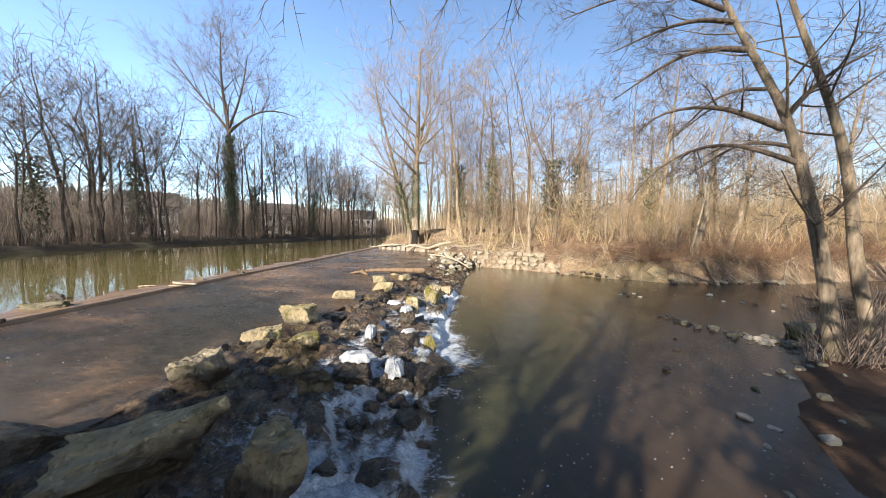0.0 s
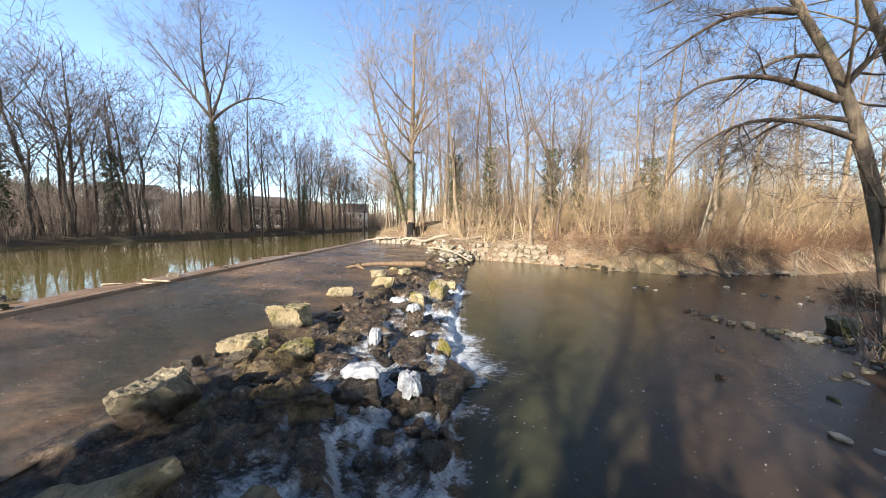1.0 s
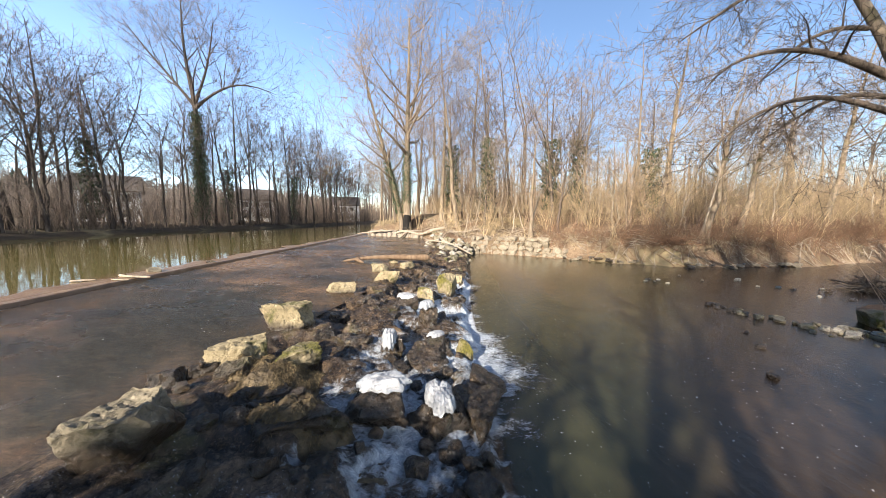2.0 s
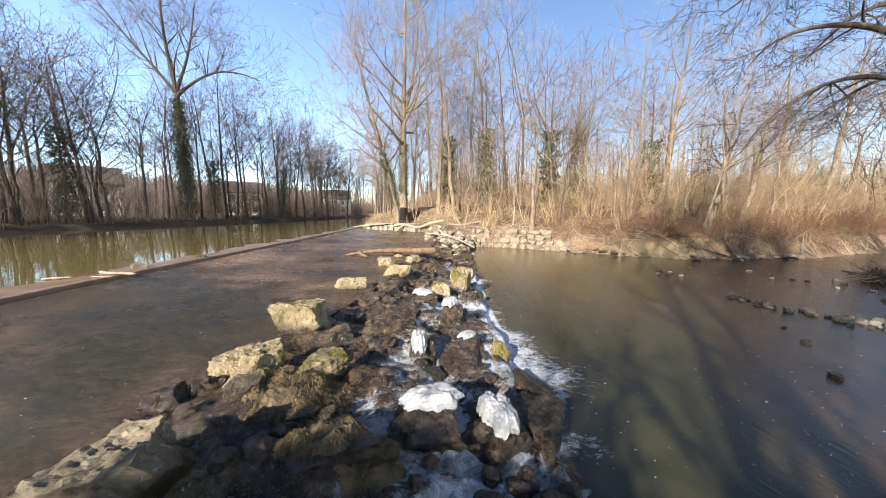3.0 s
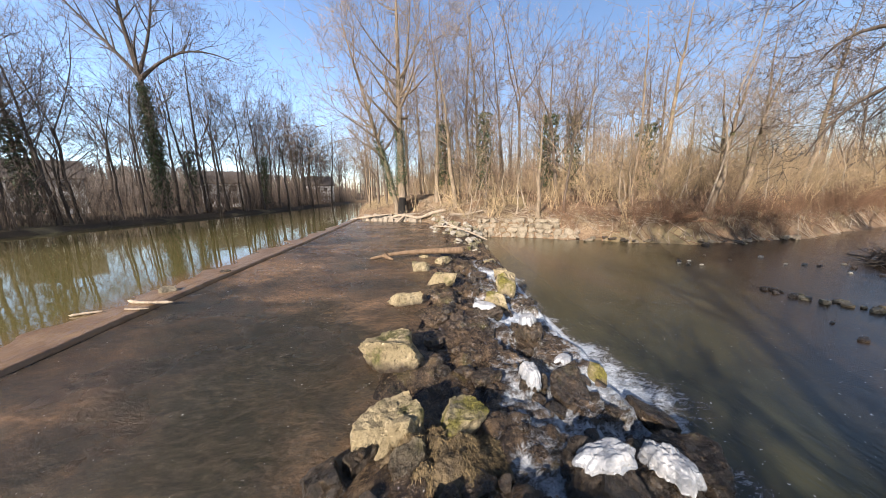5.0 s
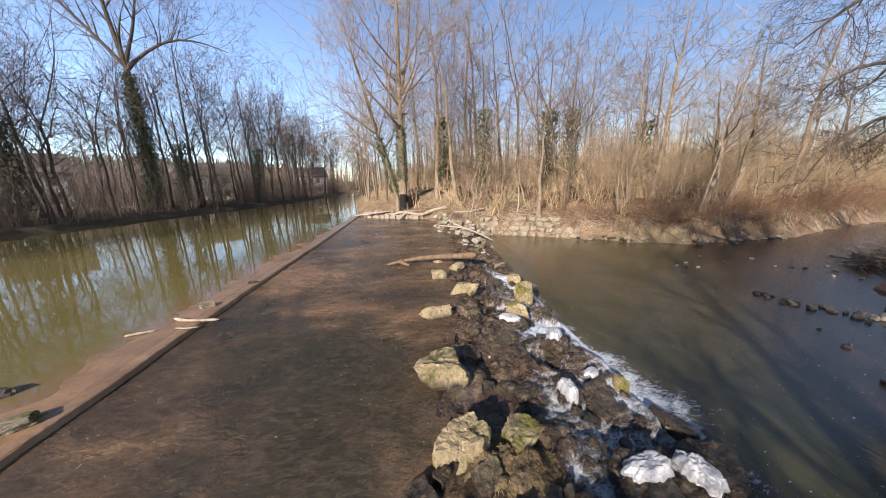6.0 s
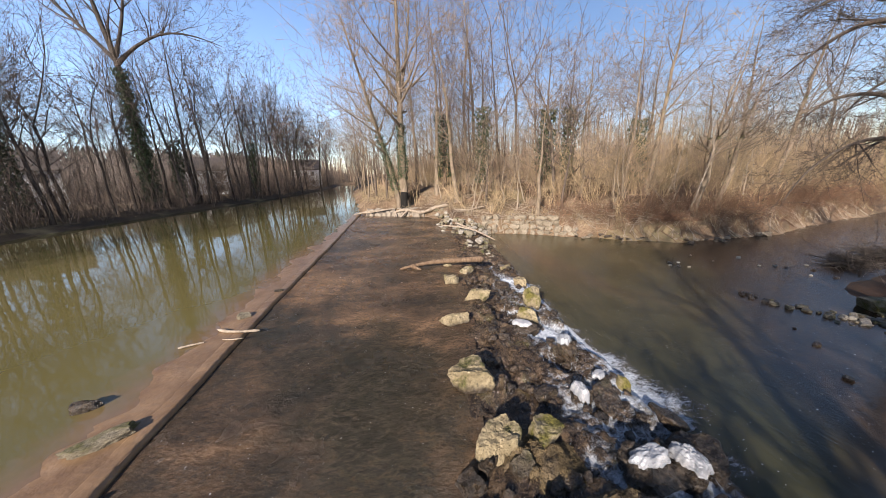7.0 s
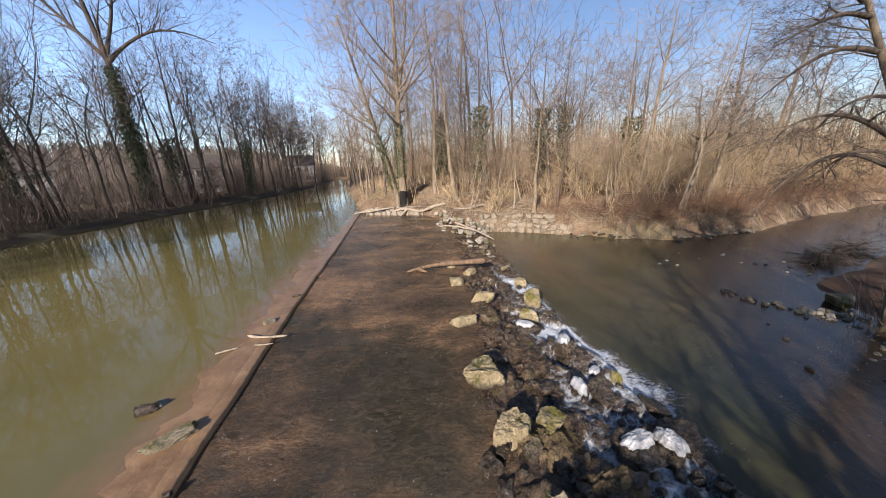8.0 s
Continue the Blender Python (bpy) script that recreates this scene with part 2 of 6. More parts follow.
def pool_mat():
    k = Mat("still_river_water", 0.03)
    k.b.inputs["IOR"].default_value = 1.333
    c = k.ramp(k.noise(0.06, 4), [(0.35, (0.105, 0.092, 0.030)), (0.65, (0.15, 0.126, 0.046))])
    sp = k.node("ShaderNodeSeparateXYZ")
    k.wire(k.co, sp.inputs[0])
    # the mud shelf shows through the shallow water beside the sill
    shelf = k.math("ADD", k.math("MULTIPLY", k.math("ADD", sp.outputs["X"], k.math("MULTIPLY", sp.outputs["Y"], -0.055)), 0.40), k.math("MULTIPLY", k.noise(0.8, 7, 0.65), 0.9))
    near = k.mask(k.math("MULTIPLY", sp.outputs["Y"], 0.05), 0.55, 1.1)
    c = k.mix(k.math("MULTIPLY", k.mask(k.math("ADD", shelf, 3.25), 0.42, 0.90), k.math("SUBTRACT", 1.0, near)), c, k.mix(k.noise(2.5, 7, 0.7), (0.12, 0.072, 0.036), (0.26, 0.165, 0.090)))
    k.base(c)
    k.bump(k.noise(0.9, 3, 0.5, k.scaled((0.6, 1.6, 1), 0.3)), 0.10, 0.03)
    k.bump(k.noise(5, 2, 0.5, k.scaled((0.6, 1.5, 1), 0.3)), 0.04, 0.01)
    return k.m


def low_mat():
    """Turbid water: dark at the low-Y end, paler and browner with rising Y."""
    k = Mat("turbid_pool_water", 0.09, 0.42, tone=0.43)
    k.b.inputs["IOR"].default_value = 1.333
    s = k.node("ShaderNodeSeparateXYZ")
    k.wire(k.co, s.inputs[0])
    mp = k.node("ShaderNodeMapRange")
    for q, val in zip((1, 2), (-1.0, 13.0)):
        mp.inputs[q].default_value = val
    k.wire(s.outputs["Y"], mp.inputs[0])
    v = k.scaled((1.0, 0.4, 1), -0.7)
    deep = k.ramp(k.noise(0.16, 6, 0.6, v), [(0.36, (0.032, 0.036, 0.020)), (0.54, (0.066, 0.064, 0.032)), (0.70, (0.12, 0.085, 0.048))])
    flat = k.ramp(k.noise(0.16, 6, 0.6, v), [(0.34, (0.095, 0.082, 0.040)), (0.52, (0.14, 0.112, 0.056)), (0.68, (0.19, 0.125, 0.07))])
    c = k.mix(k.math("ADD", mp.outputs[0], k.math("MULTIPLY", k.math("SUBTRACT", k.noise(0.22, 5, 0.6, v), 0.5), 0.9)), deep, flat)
    # red-brown bed showing through the shallows of the near shore
    bed = k.math("ADD", k.math("ADD", k.math("MULTIPLY", s.outputs["X"], 0.075), k.math("MULTIPLY", s.outputs["Y"], -0.066)), k.math("MULTIPLY", k.noise(0.35, 6, 0.65, v), 0.5))
    c = k.mix(k.mask(bed, 0.84, 1.20), c, k.mix(k.noise(1.6, 7, 0.7), (0.036, 0.027, 0.019), (0.105, 0.070, 0.042)))
    k.base(k.mix(k.mask(k.noise(13, 3, 0.65), 0.685, 0.71), c, (0.80, 0.80, 0.78)))
    k.bump(k.noise(2.2, 6, 0.65, v), 0.34, 0.05)
    k.bump(k.noise(9, 6, 0.7, v), 0.5, 0.022)
    return k.m


def apron_mat():
    k = Mat("shallow_water_over_apron", 0.2, 0.5, 0.62)
    k.b.inputs["IOR"].default_value = 1.333
    v = k.scaled((0.7, 1.3, 1.0), 0.6)
    c = k.ramp(k.noise(0.30, 9, 0.68, v), [(0.38, (0.030, 0.023, 0.014)), (0.49, (0.12, 0.074, 0.040)), (0.59, (0.31, 0.185, 0.095))])
    c = k.mix(k.mask(k.noise(0.19, 8, 0.68), 0.50, 0.62), c, k.mix(k.noise(5, 6), (0.020, 0.021, 0.014), (0.055, 0.048, 0.032)))
    sp = k.node("ShaderNodeSeparateXYZ")
    k.wire(k.co, sp.inputs[0])
    # a growth of dark algae on the lower middle of the apron
    ax, ay = k.math("ADD", sp.outputs["X"], 2.2), k.math("MULTIPLY", k.math("ADD", sp.outputs["Y"], 0.1), 0.62)
    away = k.math("SQRT", k.math("ADD", k.math("MULTIPLY", ax, ax), k.math("MULTIPLY", ay, ay)))
    algae = k.mask(k.math("ADD", k.math("MULTIPLY", away, -0.22), k.math("MULTIPLY", k.noise(0.7, 9, 0.7, v), 1.1)), 0.02, 0.30)
    c = k.mix(k.math("MULTIPLY", algae, 0.95), c, k.mix(k.noise(8, 7, 0.75), (0.006, 0.008, 0.004), (0.050, 0.043, 0.021)))
    c = k.mix(k.math("MULTIPLY", k.mask(k.noise(4.2, 12, 0.82, k.scaled((0.8, 1.3, 1.0), 0.9), 0.8), 0.40, 0.64), 0.7), c, (0.026, 0.020, 0.013))
    c = k.mix(k.math("MULTIPLY", k.mask(k.noise(5.5, 9, 0.74, v, 0.6), 0.46, 0.66), 0.30), c, (0.20, 0.14, 0.088))
    c = k.mix(k.mask(k.noise(40.0, 3, 0.7, v), 0.66, 0.76), c, (0.24, 0.18, 0.12))
    # white flecks: painted glints on the ripples and bits of foam
    c = k.mix(k.mask(k.noise(19.0, 3, 0.6), 0.715, 0.745), c, (0.75, 0.75, 0.74))
    k.base(c)
    k.rough(k.ramp(k.noise(0.6, 4), [(0.35, (0.13,) * 3), (0.65, (0.32,) * 3)]))
    k.bump(k.noise(1.3, 6, 0.6, v), 0.6, 0.06)
    k.bump(k.noise(6.5, 9, 0.75, v), 1.0, 0.075)
    k.bump(k.noise(34, 5, 0.75, v), 0.5, 0.006)
    return k.m


def ramp_mat():
    """Wet rock with water running over it: white where the colour layer 'foam' (red) marks broken water, clear beyond the ramp's foot (green)."""
    k = Mat("white_water_on_rock", 0.2, 0.5, tone=0.85)
    at = k.node("ShaderNodeVertexColor")
    at.layer_name = "foam"
    sep = k.node("ShaderNodeSeparateColor")
    k.wire(at.outputs["Color"], sep.inputs[0])
    v = k.scaled((0.70, 1.35, 0.8), -0.30)
    n = k.math("ADD", k.math("MULTIPLY", k.noise(3.2, 10, 0.72, v, 1.6), 0.9), k.math("MULTIPLY", k.noise(11, 7, 0.75, v, 1.8), 0.45))
    s = k.math("ADD", k.math("MULTIPLY", sep.outputs[0], 0.95), k.math("MULTIPLY", k.math("SUBTRACT", n, 0.62), 1.9))
    f = k.mask(s, 0.36, 0.92)
    rock = k.ramp(k.noise(2.3, 12, 0.78), [(0.34, (0.006, 0.004, 0.003)), (0.46, (0.028, 0.019, 0.011)), (0.56, (0.085, 0.057, 0.032)), (0.69, (0.20, 0.14, 0.080))])
    rock = k.mix(k.mask(k.noise(1.1, 7, 0.7), 0.56, 0.66), rock, k.mix(k.noise(24, 4), (0.022, 0.020, 0.007), (0.10, 0.085, 0.030)))
    rock = k.mix(k.mask(k.noise(17, 9, 0.8), 0.54, 0.72), rock, (0.26, 0.185, 0.11))
    # white specks: droplets and painted glints of the wet rock
    drop_glints = k.math("MULTIPLY", k.mask(k.noise(42, 3, 0.7, k.scaled((0.7, 1.3, 0.8), -0.3)), 0.655, 0.70), k.mask(k.noise(2.2, 5, 0.65), 0.52, 0.62))
    rock = k.mix(drop_glints, rock, (0.72, 0.73, 0.74))
    k.base(k.mix(f, rock, k.ramp(k.noise(17, 8, 0.75, v, 0.8), [(0.32, (0.15, 0.18, 0.22)), (0.50, (0.42, 0.46, 0.50)), (0.68, (0.80, 0.82, 0.84))])))
    k.rough(k.ramp(f, [(0.0, (0.13,) * 3), (1.0, (0.55,) * 3)]))
    k.bump(k.noise(6, 10, 0.74), 1.0, 0.08)
    k.bump(k.voronoi(15), 0.6, 0.03)
    k.bump(k.noise(30, 8, 0.78), 1.0, 0.03)
    clear = k.node("ShaderNodeBsdfTransparent")
    mx = k.node("ShaderNodeMixShader")
    k.wire(k.math("MULTIPLY", sep.outputs[1], k.math("SUBTRACT", 1.0, f)), mx.inputs[0])
    k.wire(k.b.outputs[0], mx.inputs[1])
    k.wire(clear.outputs[0], mx.inputs[2])
    k.wire(mx.outputs[0], k.t.nodes["Material Output"].inputs["Surface"])
    return k.m


M_POOL, M_LOW, M_APRON, M_RAMP = pool_mat(), low_mat(), apron_mat(), ramp_mat()


# ---- building tools ----
def mesh_of(name, verts, faces, mat, smooth=False):
    """A mesh from arrays: verts (n,3) and faces (m,4) or (m,3)."""
    verts, faces = np.asarray(verts, np.float32).reshape(-1, 3), np.asarray(faces, np.int32)
    me = bpy.data.meshes.new(name)
    k = faces.shape[1]
    me.vertices.add(len(verts))
    me.vertices.foreach_set("co", verts.ravel())
    me.loops.add(faces.size)
    me.loops.foreach_set("vertex_index", faces.ravel())
    me.polygons.add(len(faces))
    me.polygons.foreach_set("loop_start", np.arange(0, faces.size, k, dtype=np.int32))
    me.polygons.foreach_set("use_smooth", np.full(len(faces), smooth))
    me.update(calc_edges=True)
    me.validate()
    if mat:
        me.materials.append(mat)
    return me


def part(name, bm, material, parent, label=""):
    """Links a bmesh or a mesh as one object under a thing or a part."""
    if isinstance(bm, bmesh.types.BMesh):
        me = bpy.data.meshes.new(name)
        bm.to_mesh(me)
        bm.free()
        me.materials.append(material)
    else:
        me = bm
    ob = new(name, me)
    ob.parent = parent
    if label:
        tagged(ob, label)
    return ob


def thing(name, label, category, at=(0, 0, 0), group="", kind=""):
    ob = new(name)
    ob.location = at
    return tagged(ob, label, category, group, kind)


def tubes(paths, rads, k):
    """Tubes along paths (b,m,3) with radii (b,m): vertices and quads, all closed to a point-like end by their taper."""
    paths, rads = np.asarray(paths, float), np.asarray(rads, float)
    b, m, _ = paths.shape
    tan = np.gradient(paths, axis=1)
    tan /= np.linalg.norm(tan, axis=2, keepdims=True) + 1e-9
    ref = np.where(np.abs(tan[..., 2:3]) > 0.9, [1.0, 0, 0], [0, 0, 1.0])
    s = np.cross(tan, ref)
    s /= np.linalg.norm(s, axis=2, keepdims=True) + 1e-9
    u = np.cross(tan, s)
    a = np.arange(k) * 2 * math.pi / k
    ring = np.cos(a)[:, None] * s[:, :, None, :] + np.sin(a)[:, None] * u[:, :, None, :]
    verts = (paths[:, :, None, :] + ring * rads[:, :, None, None]).reshape(-1, 3)
    base = (np.arange(b)[:, None, None] * m + np.arange(m - 1)[None, :, None]) * k
    j = np.arange(k)[None, None, :]
    j2 = (j + 1) % k
    faces = np.stack([base + j, base + j2, base + k + j2, base + k + j], -1).reshape(-1, 4)
    return verts, faces


def joined(chunks):
    vs, fs, n = [], [], 0
    for v, f in chunks:
        vs.append(v)
        fs.append(f + n)
        n += len(v)
    return np.concatenate(vs), np.concatenate(fs)


def resample(path, n):
    p = np.asarray(path, float)
    d = np.r_[0, np.cumsum(np.linalg.norm(np.diff(p, axis=0), axis=1))]
    q = np.linspace(0, d[-1], n)
    out = np.stack([np.interp(q, d, p[:, i]) for i in range(3)], 1)
    for _ in range(2):
        out[1:-1] = 0.25 * out[:-2] + 0.5 * out[1:-1] + 0.25 * out[2:]
    return out


def children(rng, paths, rads, n, t0, t1, ang, length, m, lift, wander, thin=0.42, shape=0.6, rmin=0.006):
    """n side shoots on each path: new paths and radii, level by level."""
    b, pm, _ = paths.shape
    t = rng.uniform(t0, t1, (b, n))
    f = t * (pm - 1)
    i = np.minimum(f.astype(int), pm - 2)
    w = (f - i)[..., None]
    bi = np.arange(b)[:, None]
    p0 = paths[bi, i] * (1 - w) + paths[bi, i + 1] * w
    r0 = rads[bi, i] * (1 - w[..., 0]) + rads[bi, i + 1] * w[..., 0]
    d = paths[bi, i + 1] - paths[bi, i]
    d /= np.linalg.norm(d, axis=2, keepdims=True) + 1e-9
    rnd = rng.normal(size=d.shape)
    side = rnd - (rnd * d).sum(-1, keepdims=True) * d
    side /= np.linalg.norm(side, axis=2, keepdims=True) + 1e-9
    a = np.radians(ang + rng.normal(0, 10, t.shape))[..., None]
    head = d * np.cos(a) + side * np.sin(a)
    plen = np.linalg.norm(np.diff(paths, axis=1), axis=2).sum(1)
    ln = length * plen[:, None] * (1 - shape * t) * rng.uniform(0.65, 1.25, t.shape)
    head, p0, ln, r0 = head.reshape(-1, 3), p0.reshape(-1, 3), ln.ravel(), r0.ravel()
    out = np.zeros((len(p0), m, 3))
    out[:, 0] = p0
    for q in range(1, m):
        head = head + [0, 0, lift / m] + rng.normal(0, wander, head.shape)
        head /= np.linalg.norm(head, axis=1, keepdims=True)
        out[:, q] = out[:, q - 1] + head * (ln / (m - 1))[:, None]
    r = np.maximum(r0 * thin, rmin * 1.3)[:, None] * np.linspace(1, 0.16, m)[None]
    return out, np.maximum(r, rmin)


def trunk_path(rng, height, lean=(0, 0), wander=0.02, m=12, base=(0, 0, -0.3)):
    z = np.linspace(0, 1, m)
    off = np.cumsum(rng.normal(0, wander, (m, 2)), axis=0) * height / m * 2
    off -= off[0]
    p = np.zeros((m, 3))
    p[:, 0] = base[0] + lean[0] * z ** 1.2 * height + off[:, 0]
    p[:, 1] = base[1] + lean[1] * z ** 1.2 * height + off[:, 1]
    p[:, 2] = base[2] + z * (height - base[2])
    return p


def forks(rng, paths, rads, kids, m=4, lift=0.1, wander=0.06, rmin=0.006):
    """Each path divides: kids lists (place along it, angle, share of its length, share of its radius)."""
    b, pm, _ = paths.shape
    plen = np.linalg.norm(np.diff(paths, axis=1), axis=2).sum(1)
    turn = rng.uniform(0, 2 * math.pi, b)
    outs, rs = [], []
    for q, (t, ang, share, thick) in enumerate(kids):
        tt = np.clip(t + rng.normal(0, 0.05, b), 0.05, 1.0) if t < 1 else np.ones(b)
        f = tt * (pm - 1)
        i = np.minimum(f.astype(int), pm - 2)
        w = (f - i)[:, None]
        bi = np.arange(b)
        p0 = paths[bi, i] * (1 - w) + paths[bi, i + 1] * w
        r0 = rads[bi, i] * (1 - w[:, 0]) + rads[bi, i + 1] * w[:, 0]
        d = paths[bi, i + 1] - paths[bi, i]
        d /= np.linalg.norm(d, axis=1, keepdims=True) + 1e-9
        ref = np.where(np.abs(d[:, 2:3]) > 0.9, [1.0, 0, 0], [0, 0, 1.0])
        u = np.cross(d, ref)
        u /= np.linalg.norm(u, axis=1, keepdims=True) + 1e-9
        v = np.cross(d, u)
        az = (turn + q * 2.4 + rng.normal(0, 0.4, b))[:, None]
        a = np.radians(ang + rng.normal(0, 7, b))[:, None]
        head = d * np.cos(a) + (u * np.cos(az) + v * np.sin(az)) * np.sin(a)
        ln = plen * share * rng.uniform(0.75, 1.25, b)
        out = np.zeros((b, m, 3))
        out[:, 0] = p0
        for s in range(1, m):
            head = head + [0, 0, lift / m] + rng.normal(0, wander, head.shape)
            head /= np.linalg.norm(head, axis=1, keepdims=True)
            out[:, s] = out[:, s - 1] + head * (ln / (m - 1))[:, None]
        outs.append(out)
        rs.append(np.maximum(np.maximum(r0 * thick, rmin)[:, None] * np.linspace(1, 0.62, m)[None], rmin * 0.7))
    return np.concatenate(outs), np.concatenate(rs)


def spikes(paths, rads):
    """The finest twigs: slim three-sided spikes."""
    p0, p1, r = paths[:, 0], paths[:, -1], rads[:, 0]
    d = p1 - p0
    d /= np.linalg.norm(d, axis=1, keepdims=True) + 1e-9
    ref = np.where(np.abs(d[:, 2:3]) > 0.9, [1.0, 0, 0], [0, 0, 1.0])
    u = np.cross(d, ref)
    u /= np.linalg.norm(u, axis=1, keepdims=True) + 1e-9
    w = np.cross(d, u)
    ring = [p0 + (u * math.cos(a) + w * math.sin(a)) * r[:, None] for a in (0, 2.094, 4.189)]
    v = np.stack(ring + [p1], 1).reshape(-1, 3)
    k = np.arange(len(p0))[:, None] * 4
    f = np.stack([np.concatenate([k + a, k + (a + 1) % 3, k + 3], 1) for a in range(3)], 1).reshape(-1, 3)
    return v, f


def tree_parts(owner, rng, stems, spec, bark, twig, sides=8, split=False):
    """Trunks, boughs and twigs of a bare tree, each a mesh under owner. stems: (path, base radius, top radius). split: each main limb is a part."""
    bough, fine = [], []
    for path, ra, rb in stems:
        p = np.asarray(path)[None]
        m = p.shape[1]
        r = (rb + (ra - rb) * (1 - np.linspace(0, 1, m)) ** 1.0)[None]
        if ra > 0.15:
            r[:, 0] *= 1.35
        part("trunk" if ra > 0.15 else "limb", mesh_of("trunk", *tubes(p, r, sides), bark, True), bark, owner)
        prev = (p, r)
        for lv, s in enumerate(spec):
            prev = forks(rng, *prev, **s) if "kids" in s else children(rng, *prev, **s)
            if lv == 0 and split:
                for a in range(len(prev[0])):
                    part("limb", mesh_of("limb", *tubes(prev[0][a:a + 1], prev[1][a:a + 1], 6), bark, True), bark, owner)
            elif lv < len(spec) - 1:
                bough.append(tubes(*prev, 5 if lv == 0 else 3))
            else:
                fine.append(spikes(*prev))
    tagged(part("crown", mesh_of("crown", *joined(bough), bark, True), bark, owner), kind="stuff")
    tagged(part("spray", mesh_of("spray", *joined(fine), twig), twig, owner), kind="stuff")


def leaves(rng, centres, normals, size, mat, name):
    """Small folded leaves facing outwards."""
    n = len(centres)
    a = rng.normal(size=(n, 3))
    nn = normals + 0.5 * rng.normal(size=(n, 3))
    nn /= np.linalg.norm(nn, axis=1, keepdims=True)
    u = np.cross(nn, a)
    u /= np.linalg.norm(u, axis=1, keepdims=True)
    w = np.cross(nn, u)
    s = size * rng.uniform(0.6, 1.3, (n, 1))
    c = centres
    v = np.stack([c - u * s, c - w * s * 0.7 + nn * s * 0.25, c + u * s, c + w * s * 0.7 + nn * s * 0.25], 1).reshape(-1, 3)
    return mesh_of(name, v, np.arange(4 * n).reshape(-1, 4), mat)


def ivy_on(owner, rng, path, rads, z0, z1, n, size=0.09, spread=0.12):
    p = resample(path, 60)
    zz = rng.uniform(z0, z1, n)
    i = np.clip(np.searchsorted(p[:, 2], zz), 0, 59)
    a = rng.uniform(0, 2 * math.pi, n)
    nrm = np.stack([np.cos(a), np.sin(a), np.zeros(n)], 1)
    r = np.interp(zz, [z0, z1], rads) * rng.uniform(1.0, 1.25, n) + np.abs(rng.normal(0, spread, n))
    part("ivy", leaves(rng, p[i] * [1, 1, 0] + np.c_[np.zeros((n, 2)), zz] + nrm * r[:, None], nrm, size, M_IVY, "ivy"), M_IVY, owner, "dark green climbing ivy leaves")


def stone_mesh(rng, size, sub=3, cuts=7, rough=0.10):
    """An angular quarried block: a ball cut by random planes, then roughened."""
    bm = bmesh.new()
    bmesh.ops.create_icosphere(bm, subdivisions=sub, radius=1.0)
    co = np.array([v.co for v in bm.verts])
    fs = np.array([[v.index for v in f.verts] for f in bm.faces])
    bm.free()
    d = rng.normal(size=(cuts, 3))
    d[0], d[1] = (0, 0, 1), (0, 0, -1)
    d[2:4, 2] *= 0.25
    d /= np.linalg.norm(d, axis=1, keepdims=True)
    h = rng.uniform(0.42, 0.80, cuts)
    for k in range(cuts):
        over = co @ d[k] - h[k]
        co -= np.maximum(over, 0)[:, None] * d[k] * 0.985
    ph = rng.uniform(0, 50)
    for q in range(len(co)):
        v = Vector(co[q])
        co[q] += co[q] * (rough * noise.noise(v * 1.9 + Vector((ph, 0, 0))) + rough * 0.5 * noise.noise(v * 5.3 + Vector((0, ph, 0))) - rough * 0.40 * max(0.0, 0.12 - abs(noise.noise(v * 3.1 + Vector((0, 0, ph))))) * 6
                           + rough * 0.3 * noise.noise(v * 11 + Vector((ph, ph, 0))))
    co /= np.abs(co).max(0)
    return co * (np.asarray(size) * 0.5), fs


def stone(name, rng, at, size, mat, label, category="stone", group="", turn=None, sub=3, cuts=8, tilt=8, parent=None, rough=0.10):
    v, f = stone_mesh(rng, size, sub, cuts, rough)
    ob = new(name, mesh_of(name, v, f, mat, False))
    ob.matrix_basis = pose(*at, rng.uniform(-tilt, tilt), rng.uniform(-tilt, tilt), rng.uniform(0, 360) if turn is None else turn)
    if parent:
        ob.parent = parent
    else:
        tagged(ob, label, category, group)
    return ob


# ---- the lie of the land ----
YS = np.array([-10, -8, -5, -3, -1, 1, 3, 5, 7, 9, 12, 16, 19, 22])
XL = np.array([-2.0, -1.8, -1.3, -1.0, -0.6, -0.1, 0.5, 1.0, 1.2, 1.9, 2.4, 3.2, 4.0, 4.2])
XR = np.array([3.7, 3.75, 3.85, 3.95, 4.15, 4.3, 4.45, 4.7, 5.05, 5.35, 5.75, 6.4, 6.9, 7.0])
SILL = np.array([(-6.4, -12), (-6.3, -4), (-6.2, -1), (-6.1, 1), (-5.9, 5), (-5.2, 14), (-4.6, 24), (-4.2, 30.5)])
SHORE = [(-12, 140), (-11, 110), (-9, 75), (-6.6, 50), (-5.4, 40), (-4.6, 30.6), (-3.9, 28.2), (0, 26.3), (2.7, 25.4), (3.4, 23.6), (4.0, 21), (5.6, 19.2), (6.9, 18.9), (8.5, 18.6), (10.2, 17.5),
         (12, 16.2), (14.3, 14.4), (16, 12.6), (18.5, 11.1), (22, 10.6), (27, 10.4), (34, 12), (48, 14), (70, 15), (110, 14), (110, 9), (70, 9.5), (48, 8.5), (34, 6.6), (24, 4.2), (19, 3.4), (16.8, 2.7), (15.7, 1.2),
         (14.6, 0.0), (12.8, -0.9), (11.2, -1.8), (10.2, -3.0), (9.2, -4.6), (7.6, -7.2), (5.5, -9.8), (3, -11), (-8, -12), (-20, -13), (-33, -13), (-34, 0), (-33.6, 15), (-33, 28),
         (-31.4, 38), (-28.8, 48), (-25.3, 60), (-21.6, 80), (-18.6, 110), (-20, 140)]


